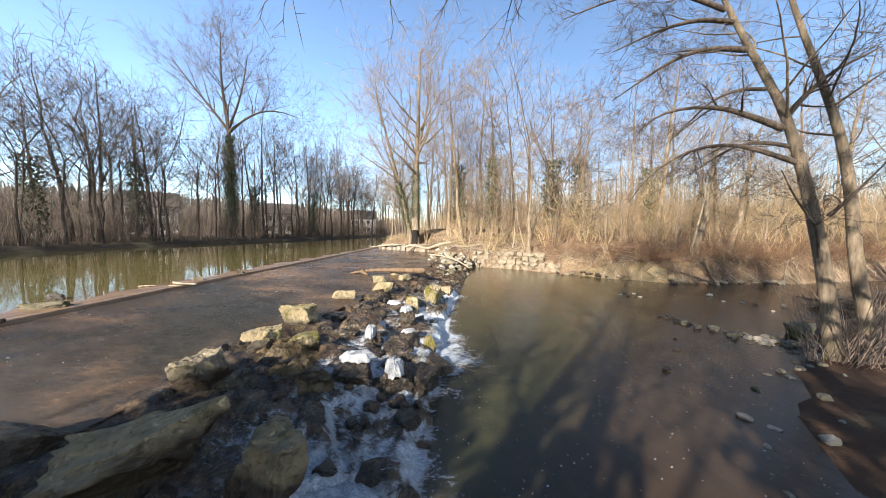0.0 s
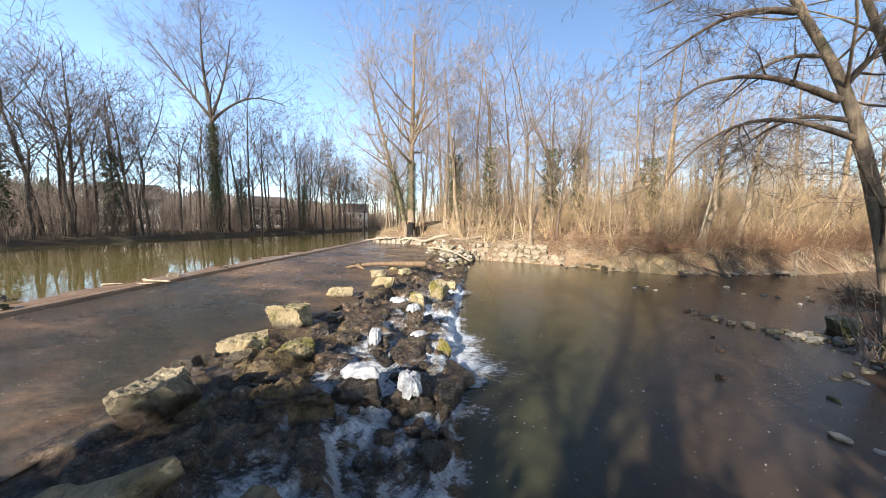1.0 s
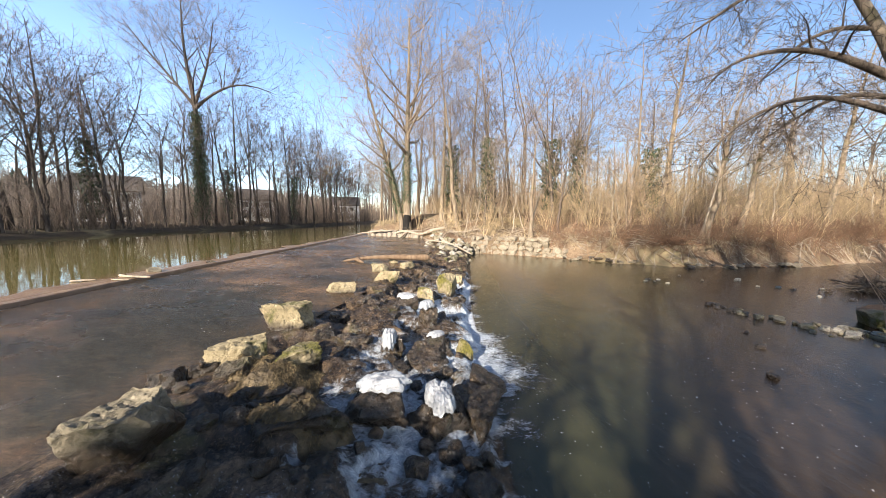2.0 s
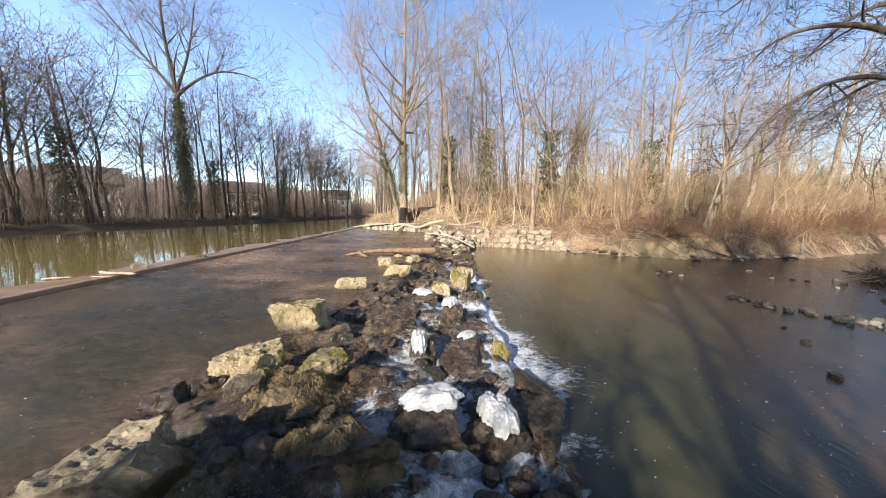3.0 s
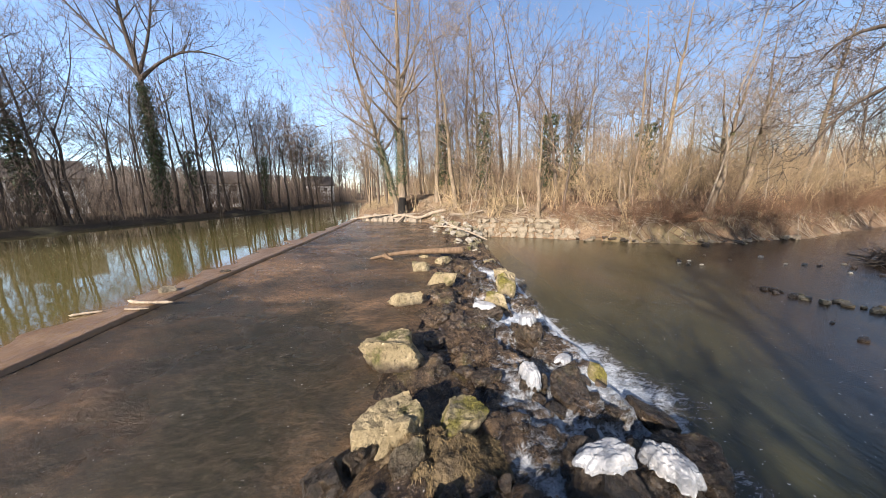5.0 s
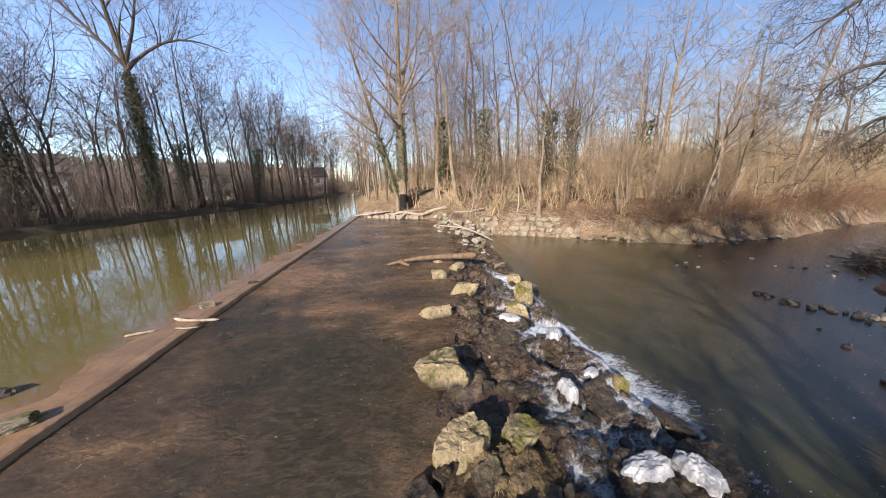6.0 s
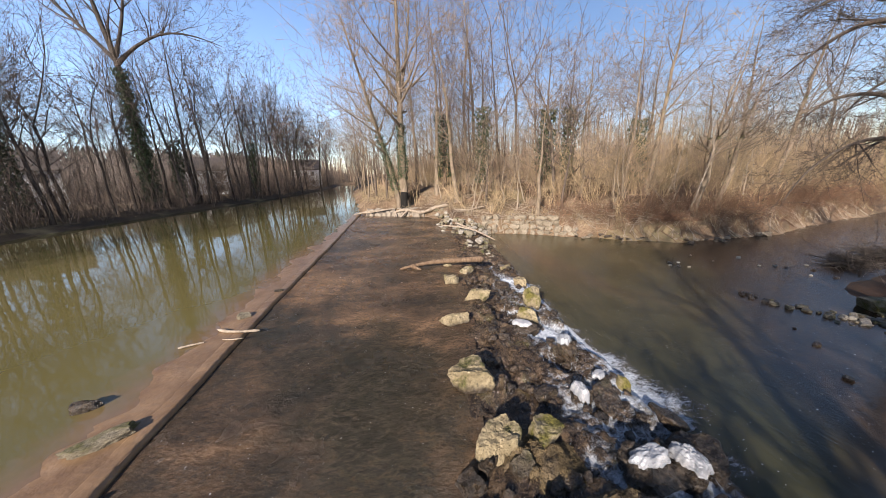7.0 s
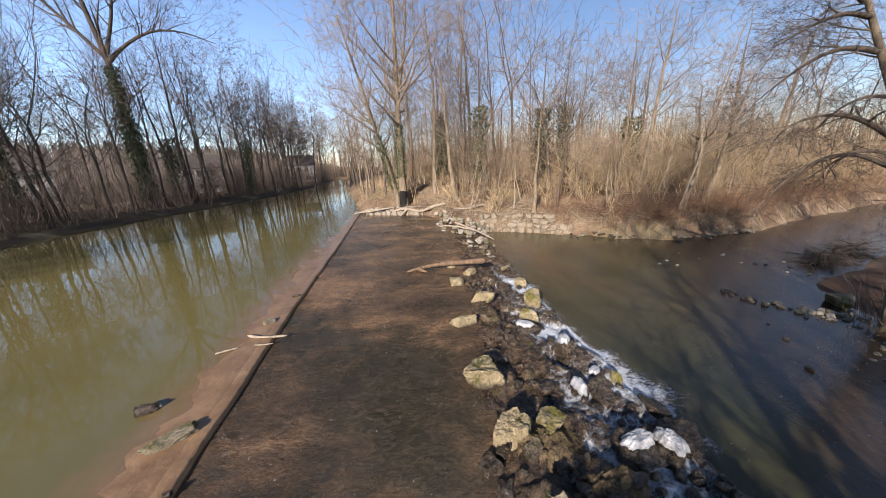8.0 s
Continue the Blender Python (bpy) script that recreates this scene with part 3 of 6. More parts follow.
def smooth(x, a, b):
    t = np.clip((x - a) / (b - a), 0, 1)
    return t * t * (3 - 2 * t)


def shore_dist(x, y):
    """Distance to the water's edge, positive on land."""
    x, y = np.asarray(x, float), np.asarray(y, float)
    best, inside = np.full(x.shape, 1e9), np.zeros(x.shape, bool)
    for (ax, ay), (bx, by) in zip(SHORE, SHORE[1:] + SHORE[:1]):
        dx, dy = bx - ax, by - ay
        t = np.clip(((x - ax) * dx + (y - ay) * dy) / (dx * dx + dy * dy), 0, 1)
        best = np.minimum(best, np.hypot(x - ax - t * dx, y - ay - t * dy))
        if dy:
            cross = (ay > y) != (by > y)
            inside ^= cross & (x < ax + (y - ay) / dy * dx)
    return np.where(inside, -best, best)


def wavy(x, y, s, seed=0.0):
    return (np.sin(x * s + 1.3 * np.sin(y * s * 0.7 + seed)) * np.cos(y * s * 1.13 + seed + 1.1 * np.sin(x * s * 0.6)))


def land_z(x, y):
    x, y = np.asarray(x, float), np.asarray(y, float)
    d = shore_dist(x, y)
    d = d + 0.25 * wavy(x, y, 0.9) + 0.12 * wavy(x, y, 2.3, 2.0)
    near = smooth(x, 4.5, 7.0) * smooth(y, 2.0, -0.5)
    d = d + near * (0.55 * wavy(x, y, 1.1, 0.7) + 0.30 * wavy(x, y, 3.1, 1.9))
    lvl = np.where(x < np.interp(y, SILL[:, 1], SILL[:, 0]), POOL, 0.0) * (y < 30) + POOL * (y >= 30)
    lvl = lvl + (LOW - lvl) * smooth(x - np.interp(y, YS, XR), -2.0, 0.5) * (y < 26)
    far = smooth(y - 0.10 * x, 6.5, 8.5)                        # the wooded far bank is steep, the near one a beach
    bank = np.where(x < -14, 0.75 * smooth(d, -0.15, 1.1) + 0.02 * np.clip(d, 0, 40),
                    far * (1.25 * smooth(d, -0.1, 1.6) + 1.25 * smooth(d, 1.0, 9.0)) + (1 - far) * (0.55 * smooth(d, -0.2, 4.0) + 0.6 * smooth(d, 3, 12)))
    flat = smooth(x, 8.5, 3.5) * smooth(y, 17, 20)
    bank = bank * (1 - 0.30 * flat * smooth(d, 8, 0))
    z = np.where(d > -0.2, lvl - 0.06 + bank, lvl - 0.08 - 0.5 * smooth(-d, 0.1, 2.0))
    z = z + (0.06 * wavy(x, y, 0.55, 1.0) + 0.03 * wavy(x, y, 1.9, 3.0)) * smooth(d, 0.4, 2.5)
    run = -0.80 * x + 0.60 * y
    z = z + 17 * smooth(run, 130, 290) * smooth(-x, 30, 130) + 0.5 * smooth(d, 20, 60)
    return z


def curve_axis(n, reach, mid, near):
    u = np.linspace(-1, 1, n)
    b = 6.0
    a = reach / math.sinh(b)
    return mid + a * np.sinh(b * u) + near * u


def build_ground():
    gx, gy = curve_axis(270, 600, 6, 48), curve_axis(240, 600, 14, 42)
    X, Y = np.meshgrid(gx, gy)
    Z = land_z(X, Y)
    n, m = len(gx), len(gy)
    i = (np.arange(m - 1)[:, None] * n + np.arange(n - 1)[None]).ravel()
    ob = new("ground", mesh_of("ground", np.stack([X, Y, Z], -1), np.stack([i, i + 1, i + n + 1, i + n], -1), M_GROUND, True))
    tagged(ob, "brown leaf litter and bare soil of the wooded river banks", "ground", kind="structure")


def sheet(name, outline, z, mat, label):
    bm = bmesh.new()
    bm.faces.new([bm.verts.new((x, y, z)) for x, y in outline])
    bmesh.ops.triangulate(bm, faces=bm.faces[:])
    me = bpy.data.meshes.new(name)
    bm.to_mesh(me)
    bm.free()
    me.materials.append(mat)
    return tagged(new(name, me), label, "water", kind="structure")


def sill_x(y):
    return np.interp(y, SILL[:, 1], SILL[:, 0])


def build_water():
    edge = [(float(x), float(y)) for x, y in SILL]
    sheet("water_upper_river", edge + [(6, 30.6), (6, 145), (-40, 145), (-60, -16), (-8, -16)], POOL, M_POOL, "still olive brown river water reflecting bare trees")
    right = [(float(x) - 0.6, float(y)) for x, y in zip(XR, YS)]
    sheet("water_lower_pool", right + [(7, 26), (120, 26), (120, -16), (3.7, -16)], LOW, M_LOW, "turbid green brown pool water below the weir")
    # shallow sheet of water on the apron
    ny, nx = 330, 90
    y = np.linspace(-12, 30.5, ny)[:, None] * np.ones((1, nx))
    u = np.linspace(0, 1, nx)[None] * np.ones((ny, 1))
    x0, x1 = sill_x(y) + 0.06, np.interp(y, YS, XL) + 0.5
    x = x0 + (x1 - x0) * u
    z = 0.06 + (POOL - 0.115) * (1 - u) ** 1.15 - 0.05 * smooth(u, 0.93, 1.0) + 0.006 * wavy(x, y, 1.7) + 0.004 * wavy(x, y, 4.3, 1.0)
    z = z - 0.035 * smooth(u, 0.03, 0.0)
    i = (np.arange(ny - 1)[:, None] * nx + np.arange(nx - 1)[None]).ravel()
    tagged(new("water_apron", mesh_of("water_apron", np.stack([x, y, z], -1), np.stack([i, i + 1, i + nx + 1, i + nx], -1), M_APRON, True)),
           "thin brown sheet of water sliding over the weir apron", "water", kind="structure")


def ramp_z(x, y):
    xl, xr = np.interp(y, YS, XL), np.interp(y, YS, XR)
    s = (x - xl) / (xr - xl)
    c = np.clip(s, 0, 1)
    # a broad upper shoulder, then a steeper fall with a sharp last drop
    z = 0.055 - 0.20 * smooth(c, 0.0, 0.45) - 0.30 * smooth(c, 0.35, 0.92) + (LOW + 0.44 - 0.06) * smooth(c, 0.90, 1.0)
    rocky = smooth(c, 0.02, 0.20) * smooth(s, 1.03, 0.93)
    return z, s, rocky


def slab_relief(x, y):
    """Height of broken rock slabs: each cell of an uneven net is a slab with its own level and tilt, worn at the edges, with rough crust on it."""
    w = Vector((x + 0.22 * noise.noise(Vector((x * 1.3, y * 1.3, 4.0))), (y + 0.22 * noise.noise(Vector((x * 1.3, y * 1.3, 9.0)))) * 1.15, 0.35))
    d, p = noise.voronoi(w * 1.05)
    level = [0.34 * (noise.cell(q * 7.3) % 1.0) + 0.16 * (w.x * 1.05 - q.x) * noise.noise(q * 5.1) + 0.16 * (w.y * 1.05 - q.y) * noise.noise(q * 3.7) for q in p[:2]]
    gap = d[1] - d[0]
    blend = min(1.0, gap / 0.14)
    h = level[0] * (0.5 + 0.5 * blend) + level[1] * (0.5 - 0.5 * blend) - 0.17 - 0.07 * max(0.0, 1 - gap / 0.10)
    v = Vector((x, y, 0))
    crust = 0.085 * (noise.fractal(v * 2.6, 0.75, 2.1, 5)) + 0.035 * abs(noise.noise(v * 9.0)) + 0.026 * noise.noise(v * 21.0) + 0.04 * abs(noise.noise(v * 5.0))
    return h + crust, gap


def build_ramp():
    ny, nx = 620, 170
    y = (-11.6 + 34.6 * np.linspace(0, 1, ny) ** 1.35)[:, None] * np.ones((1, nx))
    u = np.linspace(-0.04, 1.34, nx)[None] * np.ones((ny, 1))
    x = np.interp(y, YS, XL) + (np.interp(y, YS, XR) - np.interp(y, YS, XL)) * u
    z, s, rocky = ramp_z(x, y)
    bump, foam, swirl = np.zeros_like(x), np.zeros_like(x), np.zeros_like(x)
    for a in range(ny):
        for b in range(nx):
            px, py = x[a, b], y[a, b]
            bump[a, b] = slab_relief(px, py)[0]
            v = Vector((px * 0.55, py + 0.35 * px, 3.0))
            foam[a, b] = noise.noise(v * 0.85) + 0.5 * noise.noise(v * 2.1)
            swirl[a, b] = noise.turbulence(Vector((px * 1.2, py * 0.8, 1.0)), 4, False)
    rock = z + bump * rocky
    z = np.where(s > 1.0, LOW + 0.006 + 0.05 * np.maximum(swirl - 0.45, 0) * smooth(s, 1.3, 1.0), rock)
    z = np.where((s > 0.9) & (s <= 1.0), np.maximum(rock, LOW + 0.012), z)
    # water breaks in the low channels and where the rock falls away
    fall = np.clip(-np.gradient(z, axis=1) / np.gradient(x, axis=1), 0, 1.5)
    low = np.clip(0.62 - 4.6 * bump, 0, 1)
    f = smooth(s, 0.36, 0.58) * smooth(s, 1.02, 0.98) * (0.12 + 0.95 * np.clip(0.42 + foam, 0, 1) * low + 0.40 * fall * low) + 0.20 * low * smooth(s, 0.1, 0.4) * fall
    f = f + smooth(s, 0.90, 0.97) * smooth(s, 1.02, 0.99) * np.clip(0.40 + 0.9 * foam, 0, 0.7)
    f = np.where(s > 0.995, np.clip(0.52 + 0.50 * foam, 0.18, 0.95) * smooth(s, 1.19 + 0.22 * foam, 0.99), f)
    f = f + 0.60 * np.clip(0.35 + foam, 0, 1) * low * smooth(s, 0.10, 0.48) * smooth(s, 1.0, 0.95) * smooth(y, -3.0, -3.6)
    f = f * (0.45 + 0.55 * smooth(y, 10, 4)) * smooth(y, 12.5, 9)  * (1 + 0.28 * smooth(y, -2, 0) * smooth(y, 9, 6) * (s < 1))
    i = (np.arange(ny - 1)[:, None] * nx + np.arange(nx - 1)[None]).ravel()
    me = mesh_of("weir_ramp", np.stack([x, y, z], -1), np.stack([i, i + 1, i + nx + 1, i + nx], -1), M_RAMP, True)
    col = me.color_attributes.new("foam", "FLOAT_COLOR", "POINT")
    f = np.clip(f, 0, 1)
    col.data.foreach_set("color", np.stack([f, smooth(s, 0.99, 1.01), np.clip(0.5 + bump * 1.6, 0, 1), f], -1).astype(np.float32).ravel())
    tagged(new("water_cascade", me), "white water breaking down the dark rock ramp", "water", kind="structure")


def build_sill():
    ny = 440
    y = np.linspace(-12, 30.5, ny)
    x = sill_x(y)
    rng = np.random.default_rng(5)
    # the concrete edge, chipped along its top
    prof = [(-0.30, -0.5), (-0.30, 0.002), (-0.26, 0.012), (-0.03, 0.014), (0.02, 0.0), (0.05, -0.12), (0.05, -0.5)]
    v = np.array([[(x[a] + px + 0.02 * math.sin(y[a] * 2.1) + rng.normal(0, 0.006), y[a], POOL + pz + (rng.normal(0, 0.004) if pz > -0.2 else 0)) for px, pz in prof] for a in range(ny)])
    k = len(prof)
    i = (np.arange(ny - 1)[:, None] * k + np.arange(k - 1)[None]).ravel()
    root = thing("weir_sill", "worn brown concrete weir sill crusted with river mud", "weir", kind="structure")
    part("concrete_edge", mesh_of("concrete_edge", v, np.stack([i, i + 1, i + k + 1, i + k], -1), M_CONC, True), M_CONC, root)
    # mud shelf on the upstream side
    nx = 26
    w = 1.25 + np.array([0.9 * noise.fractal(Vector((v * 0.45, 3.1, 0)), 0.8, 2.1, 6) for v in y])
    w = np.clip(w * np.interp(y, [-10, 0, 8, 18, 33], [1.25, 1.2, 1.0, 0.7, 0.4]), 0.15, 3)
    u = np.linspace(0, 1, nx)
    vx = x[:, None] + 0.02 * np.sin(y[:, None] * 2.1) - 0.20 - w[:, None] * u[None]
    vz = POOL + 0.004 + 0.017 * smooth(u[None], 0.0, 0.14) - 0.050 * u[None] ** 2.2 + smooth(u[None], 0.0, 0.4) * (0.013 * wavy(vx, y[:, None] * np.ones((1, nx)), 1.4) + 0.009 * wavy(vx, y[:, None] * np.ones((1, nx)), 3.3, 2.0))
    i = (np.arange(ny - 1)[:, None] * nx + np.arange(nx - 1)[None]).ravel()
    part("mud_shelf", mesh_of("mud_shelf", np.stack([vx, y[:, None] * np.ones((1, nx)), vz], -1), np.stack([i, i + nx, i + nx + 1, i + 1], -1), M_CONC, True), M_CONC, root)


build_ground()
build_water()
build_ramp()
build_sill()


# ---- stones of the weir ----
R = np.random.default_rng(11)
SOLE = "weir stones"
# x, y, base z, width, depth, height, turn, material, label
WEIR = [
    (-0.06, -0.02, 0.06, 1.16, 0.90, 0.52, 12, M_BOULDER, "large pale flat-topped boulder with moss on its side"),
    (0.22, 2.85, 0.06, 1.10, 0.75, 0.36, 5, M_BOULDER, "flat pale boulder standing in the shallow water"),
    (0.92, 6.35, 0.0, 0.80, 0.75, 0.52, 40, M_BOULDER_MOSS, "rounded boulder covered with yellow-green moss"),
    (1.50, 4.35, -0.05, 1.12, 0.75, 0.55, -15, M_BOULDER, "slanting tan boulder with mossy edge"),
    (2.00, 7.6, -0.06, 0.90, 0.6, 0.40, 20, M_BOULDER_MOSS, "low mossy boulder near the log"),
    (1.30, 8.7, 0.0, 0.48, 0.45, 0.46, 0, M_BOULDER, "small tan stone beside the log"),
    (2.95, 3.05, -0.35, 0.85, 0.55, 0.55, -35, M_BOULDER_MOSS, "yellowish wedge-shaped stone in the cascade"),
    (3.72, 4.15, -0.45, 0.85, 0.85, 0.85, 30, M_BOULDER_MOSS, "upright mossy tan boulder at the foot of the cascade"),
    (-0.02, -1.62, -0.06, 1.15, 0.9, 0.52, 25, M_BOULDER, "broken pale boulder with a jagged crusty top"),
    (0.88, -1.64, -0.04, 0.76, 0.66, 0.44, 10, M_BOULDER_MOSS, "rounded boulder with bright green moss"),
    (3.70, -0.40, -0.58, 0.46, 0.42, 0.42, 15, M_BOULDER_MOSS, "small green mossy stone in the spray"),
    (3.05, -0.62, -0.45, 1.05, 0.9, 0.42, 30, M_WETBROWN, "broad brown wet slab in the cascade"),
    (2.24, -0.74, -0.28, 0.42, 0.5, 0.46, 10, M_WET, "dark upright stone capped with ice"),
    (2.99, 0.95, -0.35, 0.62, 0.6, 0.60, 60, M_WETBROWN, "wet brown boulder with a cap of ice"),
    (2.45, 2.15, -0.25, 0.75, 0.55, 0.42, -30, M_WET, "dark stone under a sheet of ice"),
    (2.38, -2.48, -0.32, 0.95, 0.75, 0.52, 8, M_WET, "dark wet block with a thick ice crust"),
    (3.16, -2.50, -0.58, 0.85, 0.90, 0.62, 25, M_WET, "dark wet boulder with knobbly ice on top"),
    (1.36, -2.98, -0.14, 1.10, 0.55, 0.42, 2, M_WETBROWN, "long brown wet stone with ragged moss"),
    (-0.07, -3.48, -0.08, 0.98, 0.72, 0.72, 8, M_BOULDER_DARK, "angular dark wet boulder with a sunlit top edge"),
    (-0.92, -4.95, 0.0, 0.90, 0.7, 0.42, 10, M_BOULDER_DARK, "low flat boulder wet from the stream"),
    (3.15, -6.15, -0.60, 0.9, 0.8, 0.55, 20, M_WET, "black wet boulder in the foam"),
    (3.35, 6.1, -0.4, 0.7, 0.6, 0.45, 10, M_WETBROWN, "brown stone below the log"),
    (4.35, 6.5, -0.6, 0.75, 0.6, 0.5, 70, M_BOULDER, "pale stone at the water's edge"),
    (3.0, 7.7, -0.3, 0.8, 0.7, 0.45, 0, M_WETBROWN, "brown wet stone below the log"),
    (4.5, 8.6, -0.6, 0.85, 0.7, 0.55, 45, M_BOULDER, "pale stone beside the pool"),
    (0.12, -2.18, -0.05, 0.62, 0.5, 0.40, 60, M_BOULDER_DARK, "craggy stone crusted with dried moss"),
    (0.50, -1.98, -0.08, 0.50, 0.45, 0.34, 20, M_BOULDER_DARK, "craggy stone crusted with dried moss"),
    (-0.38, -2.02, -0.04, 0.45, 0.4, 0.30, 80, M_BOULDER_DARK, "small craggy stone with a wet side"),
    (0.85, -2.45, -0.12, 0.55, 0.4, 0.30, 5, M_WETBROWN, "rough brown stone in running water"),
    (3.72, -2.20, -0.62, 0.7, 0.95, 0.55, 15, M_WET, "black wet slab above the pool"),
    (3.95, -1.45, -0.68, 0.75, 0.7, 0.45, 60, M_WETBROWN, "sloping brown slab at the foot of the cascade"),
    (-0.75, -2.20, 0.0, 0.55, 0.5, 0.40, 50, M_WET, "dark wet stone at the edge of the apron"),
    (-0.62, -2.72, 0.0, 0.42, 0.4, 0.30, 20, M_WET, "small dark wet stone at the edge of the apron"),
    (0.55, -2.2, -0.14, 0.9, 0.7, 0.34, 40, M_WETBROWN, "low brown stone under a rough crust"),
]
for x, y, z, w, d, h, turn, mat, label in WEIR:
    if mat in (M_WET, M_WETBROWN):      # low, broad and half buried in the ramp
        w, d, z = w * 1.2, d * 1.2, z - 0.07
    stone("boulder", R, (x, y, z + h * 0.27), (w, d, h * 1.38), mat, label, "boulder", SOLE, turn, 5 if y < 4 and mat not in (M_WET, M_WETBROWN) else 4, 13, 7, None, 0.20 if max(w, d) > 1 else 0.15)
# the two foremost boulders lean over towards the stream
for x, y, z, size, turn, mat, label in (
        (0.70, -5.25, 0.30, (1.95, 0.85, 0.95), (16, -13, 14), M_BOULDER_HALF, "long dark slab with a pale sunlit edge"),
        (2.16, -5.34, 0.18, (0.98, 1.0, 1.25), (14, 10, 62), M_BOULDER_HALF, "steep grey boulder with lichen and moss")):
    ob = stone("boulder", R, (x, y, z), size, mat, label, "boulder", SOLE, 0, 5, 15, 0, None, 0.24)
    ob.matrix_basis = pose(x, y, z, *turn)
# smaller wet stones between them, thinned to keep off the large ones
near = np.array([(s[0], s[1]) for s in WEIR] + [(0.7, -5.25), (2.16, -5.34)])
count = 0
while count < 14:
    y = R.uniform(-9, 11)
    u = R.uniform(0.18, 1.0)
    xl, xr = float(np.interp(y, YS, XL)), float(np.interp(y, YS, XR))
    x = xl + (xr - xl) * u
    if np.hypot(near[:, 0] - x, near[:, 1] - y).min() < 0.45:
        continue
    near = np.vstack([near, (x, y)])
    zz = float(ramp_z(np.array(x), np.array(y))[0])
    w = R.uniform(0.32, 0.62)
    stone("river_stone", R, (x, y, zz - 0.02), (w, w * R.uniform(0.7, 1.2), w * R.uniform(0.5, 0.7)), M_WET if R.random() < 0.7 else M_WETBROWN,
          "dark wet stone washed by the cascade", "stone", "cascade stones", sub=3)
    count += 1


# cobbles and broken rock wedged between the large stones
CB = np.random.default_rng(52)
for a in range(190):
    crust = a < 24
    if crust:        # the rough heap under the craggy boulders at the edge of the apron
        x, y = float(np.clip(CB.normal(0.5, 0.45), -0.35, 1.4)), CB.normal(-2.15, 0.38)
    else:
        y = -8.5 + 17.5 * CB.uniform(0, 1) ** 1.25
        xl, xr = float(np.interp(y, YS, XL)), float(np.interp(y, YS, XR))
        x = xl + (xr - xl) * CB.uniform(0.16, 0.97)
    zz = float(ramp_z(np.array(x), np.array(y))[0]) + slab_relief(x, y)[0] * 0.7
    w = CB.uniform(0.10, 0.24) if crust else CB.uniform(0.14, 0.36)
    stone("cobble", CB, (x, y, zz + 0.02 + (0.06 if crust else 0.0)), (w, w * CB.uniform(0.6, 1.1), w * CB.uniform(0.5, 0.9)), (M_BOULDER_HALF if CB.random() < 0.35 else M_WETBROWN) if crust else (M_WET if CB.random() < 0.5 else M_WETBROWN),
          "rough brown cobble wedged between the weir stones", "stone", "cobbles of the weir", sub=2, cuts=7, tilt=25, rough=0.18)


def moss_mat(seed, cx, cy, rx, ry, height, strands, label):
    """A mat of dead moss, roots and silt caught between boulders: an uneven mound with drooping strands."""
    rng = np.random.default_rng(seed)

    def top(x, y):
        a = math.atan2((y - cy) / ry, (x - cx) / rx)
        q = math.hypot((x - cx) / rx, (y - cy) / ry) / (1 + 0.30 * noise.noise(Vector((math.cos(a) * 1.6, math.sin(a) * 1.6, seed))))
        rise = float(smooth(np.array(q), 1.05, 0.15))
        lumps = noise.fractal(Vector((x * 3.2, y * 3.2, seed)), 0.7, 2.1, 6)
        return float(ramp_z(np.array(x), np.array(y))[0]) + height * rise * (1 + 0.55 * lumps) - 0.10 * float(smooth(np.array(q), 0.85, 1.15)), rise

    n = 72
    gx, gy = np.meshgrid(np.linspace(cx - 1.4 * rx, cx + 1.4 * rx, n), np.linspace(cy - 1.4 * ry, cy + 1.4 * ry, n))
    gz = np.array([top(a, b)[0] for a, b in zip(gx.ravel(), gy.ravel())])
    i = (np.arange(n - 1)[:, None] * n + np.arange(n - 1)[None]).ravel()
    ob = thing("moss_clump", label, "moss", (cx, cy, float(gz.min())))
    off = np.array([cx, cy, float(gz.min())])
    part("mat", mesh_of("mat", np.stack([gx.ravel(), gy.ravel(), gz], -1) - off, np.stack([i, i + 1, i + n + 1, i + n], -1), M_CRUST, True), M_CRUST, ob)
    roots = []
    while len(roots) < strands:
        x, y = cx + rx * rng.uniform(-1.1, 1.1), cy + ry * rng.uniform(-1.1, 1.1)
        z, rise = top(x, y)
        if rise > 0.06 and noise.noise(Vector((x * 2.6, y * 2.6, seed + 5))) > -0.22:
            roots.append((x, y, z))
    p = np.array(roots) - off
    out = (p[:, :2] - (np.array([cx, cy]) - off[:2])) / [rx, ry] * 0.5 + [0.1, -0.45] + rng.normal(0, 0.45, (strands, 2))
    size = rng.uniform(0.020, 0.060, strands)[:, None]
    path = np.stack([p + np.c_[out * a, np.full(strands, b)] * size for a, b in ((0, -0.05), (0.35, 0.30), (0.75, 0.22), (1.1, -0.25))], 1)
    v, f = tubes(path, np.array([0.0022, 0.0032, 0.0028, 0.0012])[None] * rng.uniform(0.6, 1.5, (strands, 1)), 3)
    tagged(part("moss_fringe", mesh_of("moss_fringe", v, f, M_CRUST_STRAND, False), M_CRUST_STRAND, ob, "drooping tan strands of dead moss"), kind="stuff")


moss_mat(3, 0.48, -2.08, 0.98, 0.58, 0.29, 5000, "ragged brown mat of dead moss between two boulders")
moss_mat(8, 1.32, -3.00, 0.82, 0.36, 0.38, 1500, "ragged brown moss over a long wet stone")


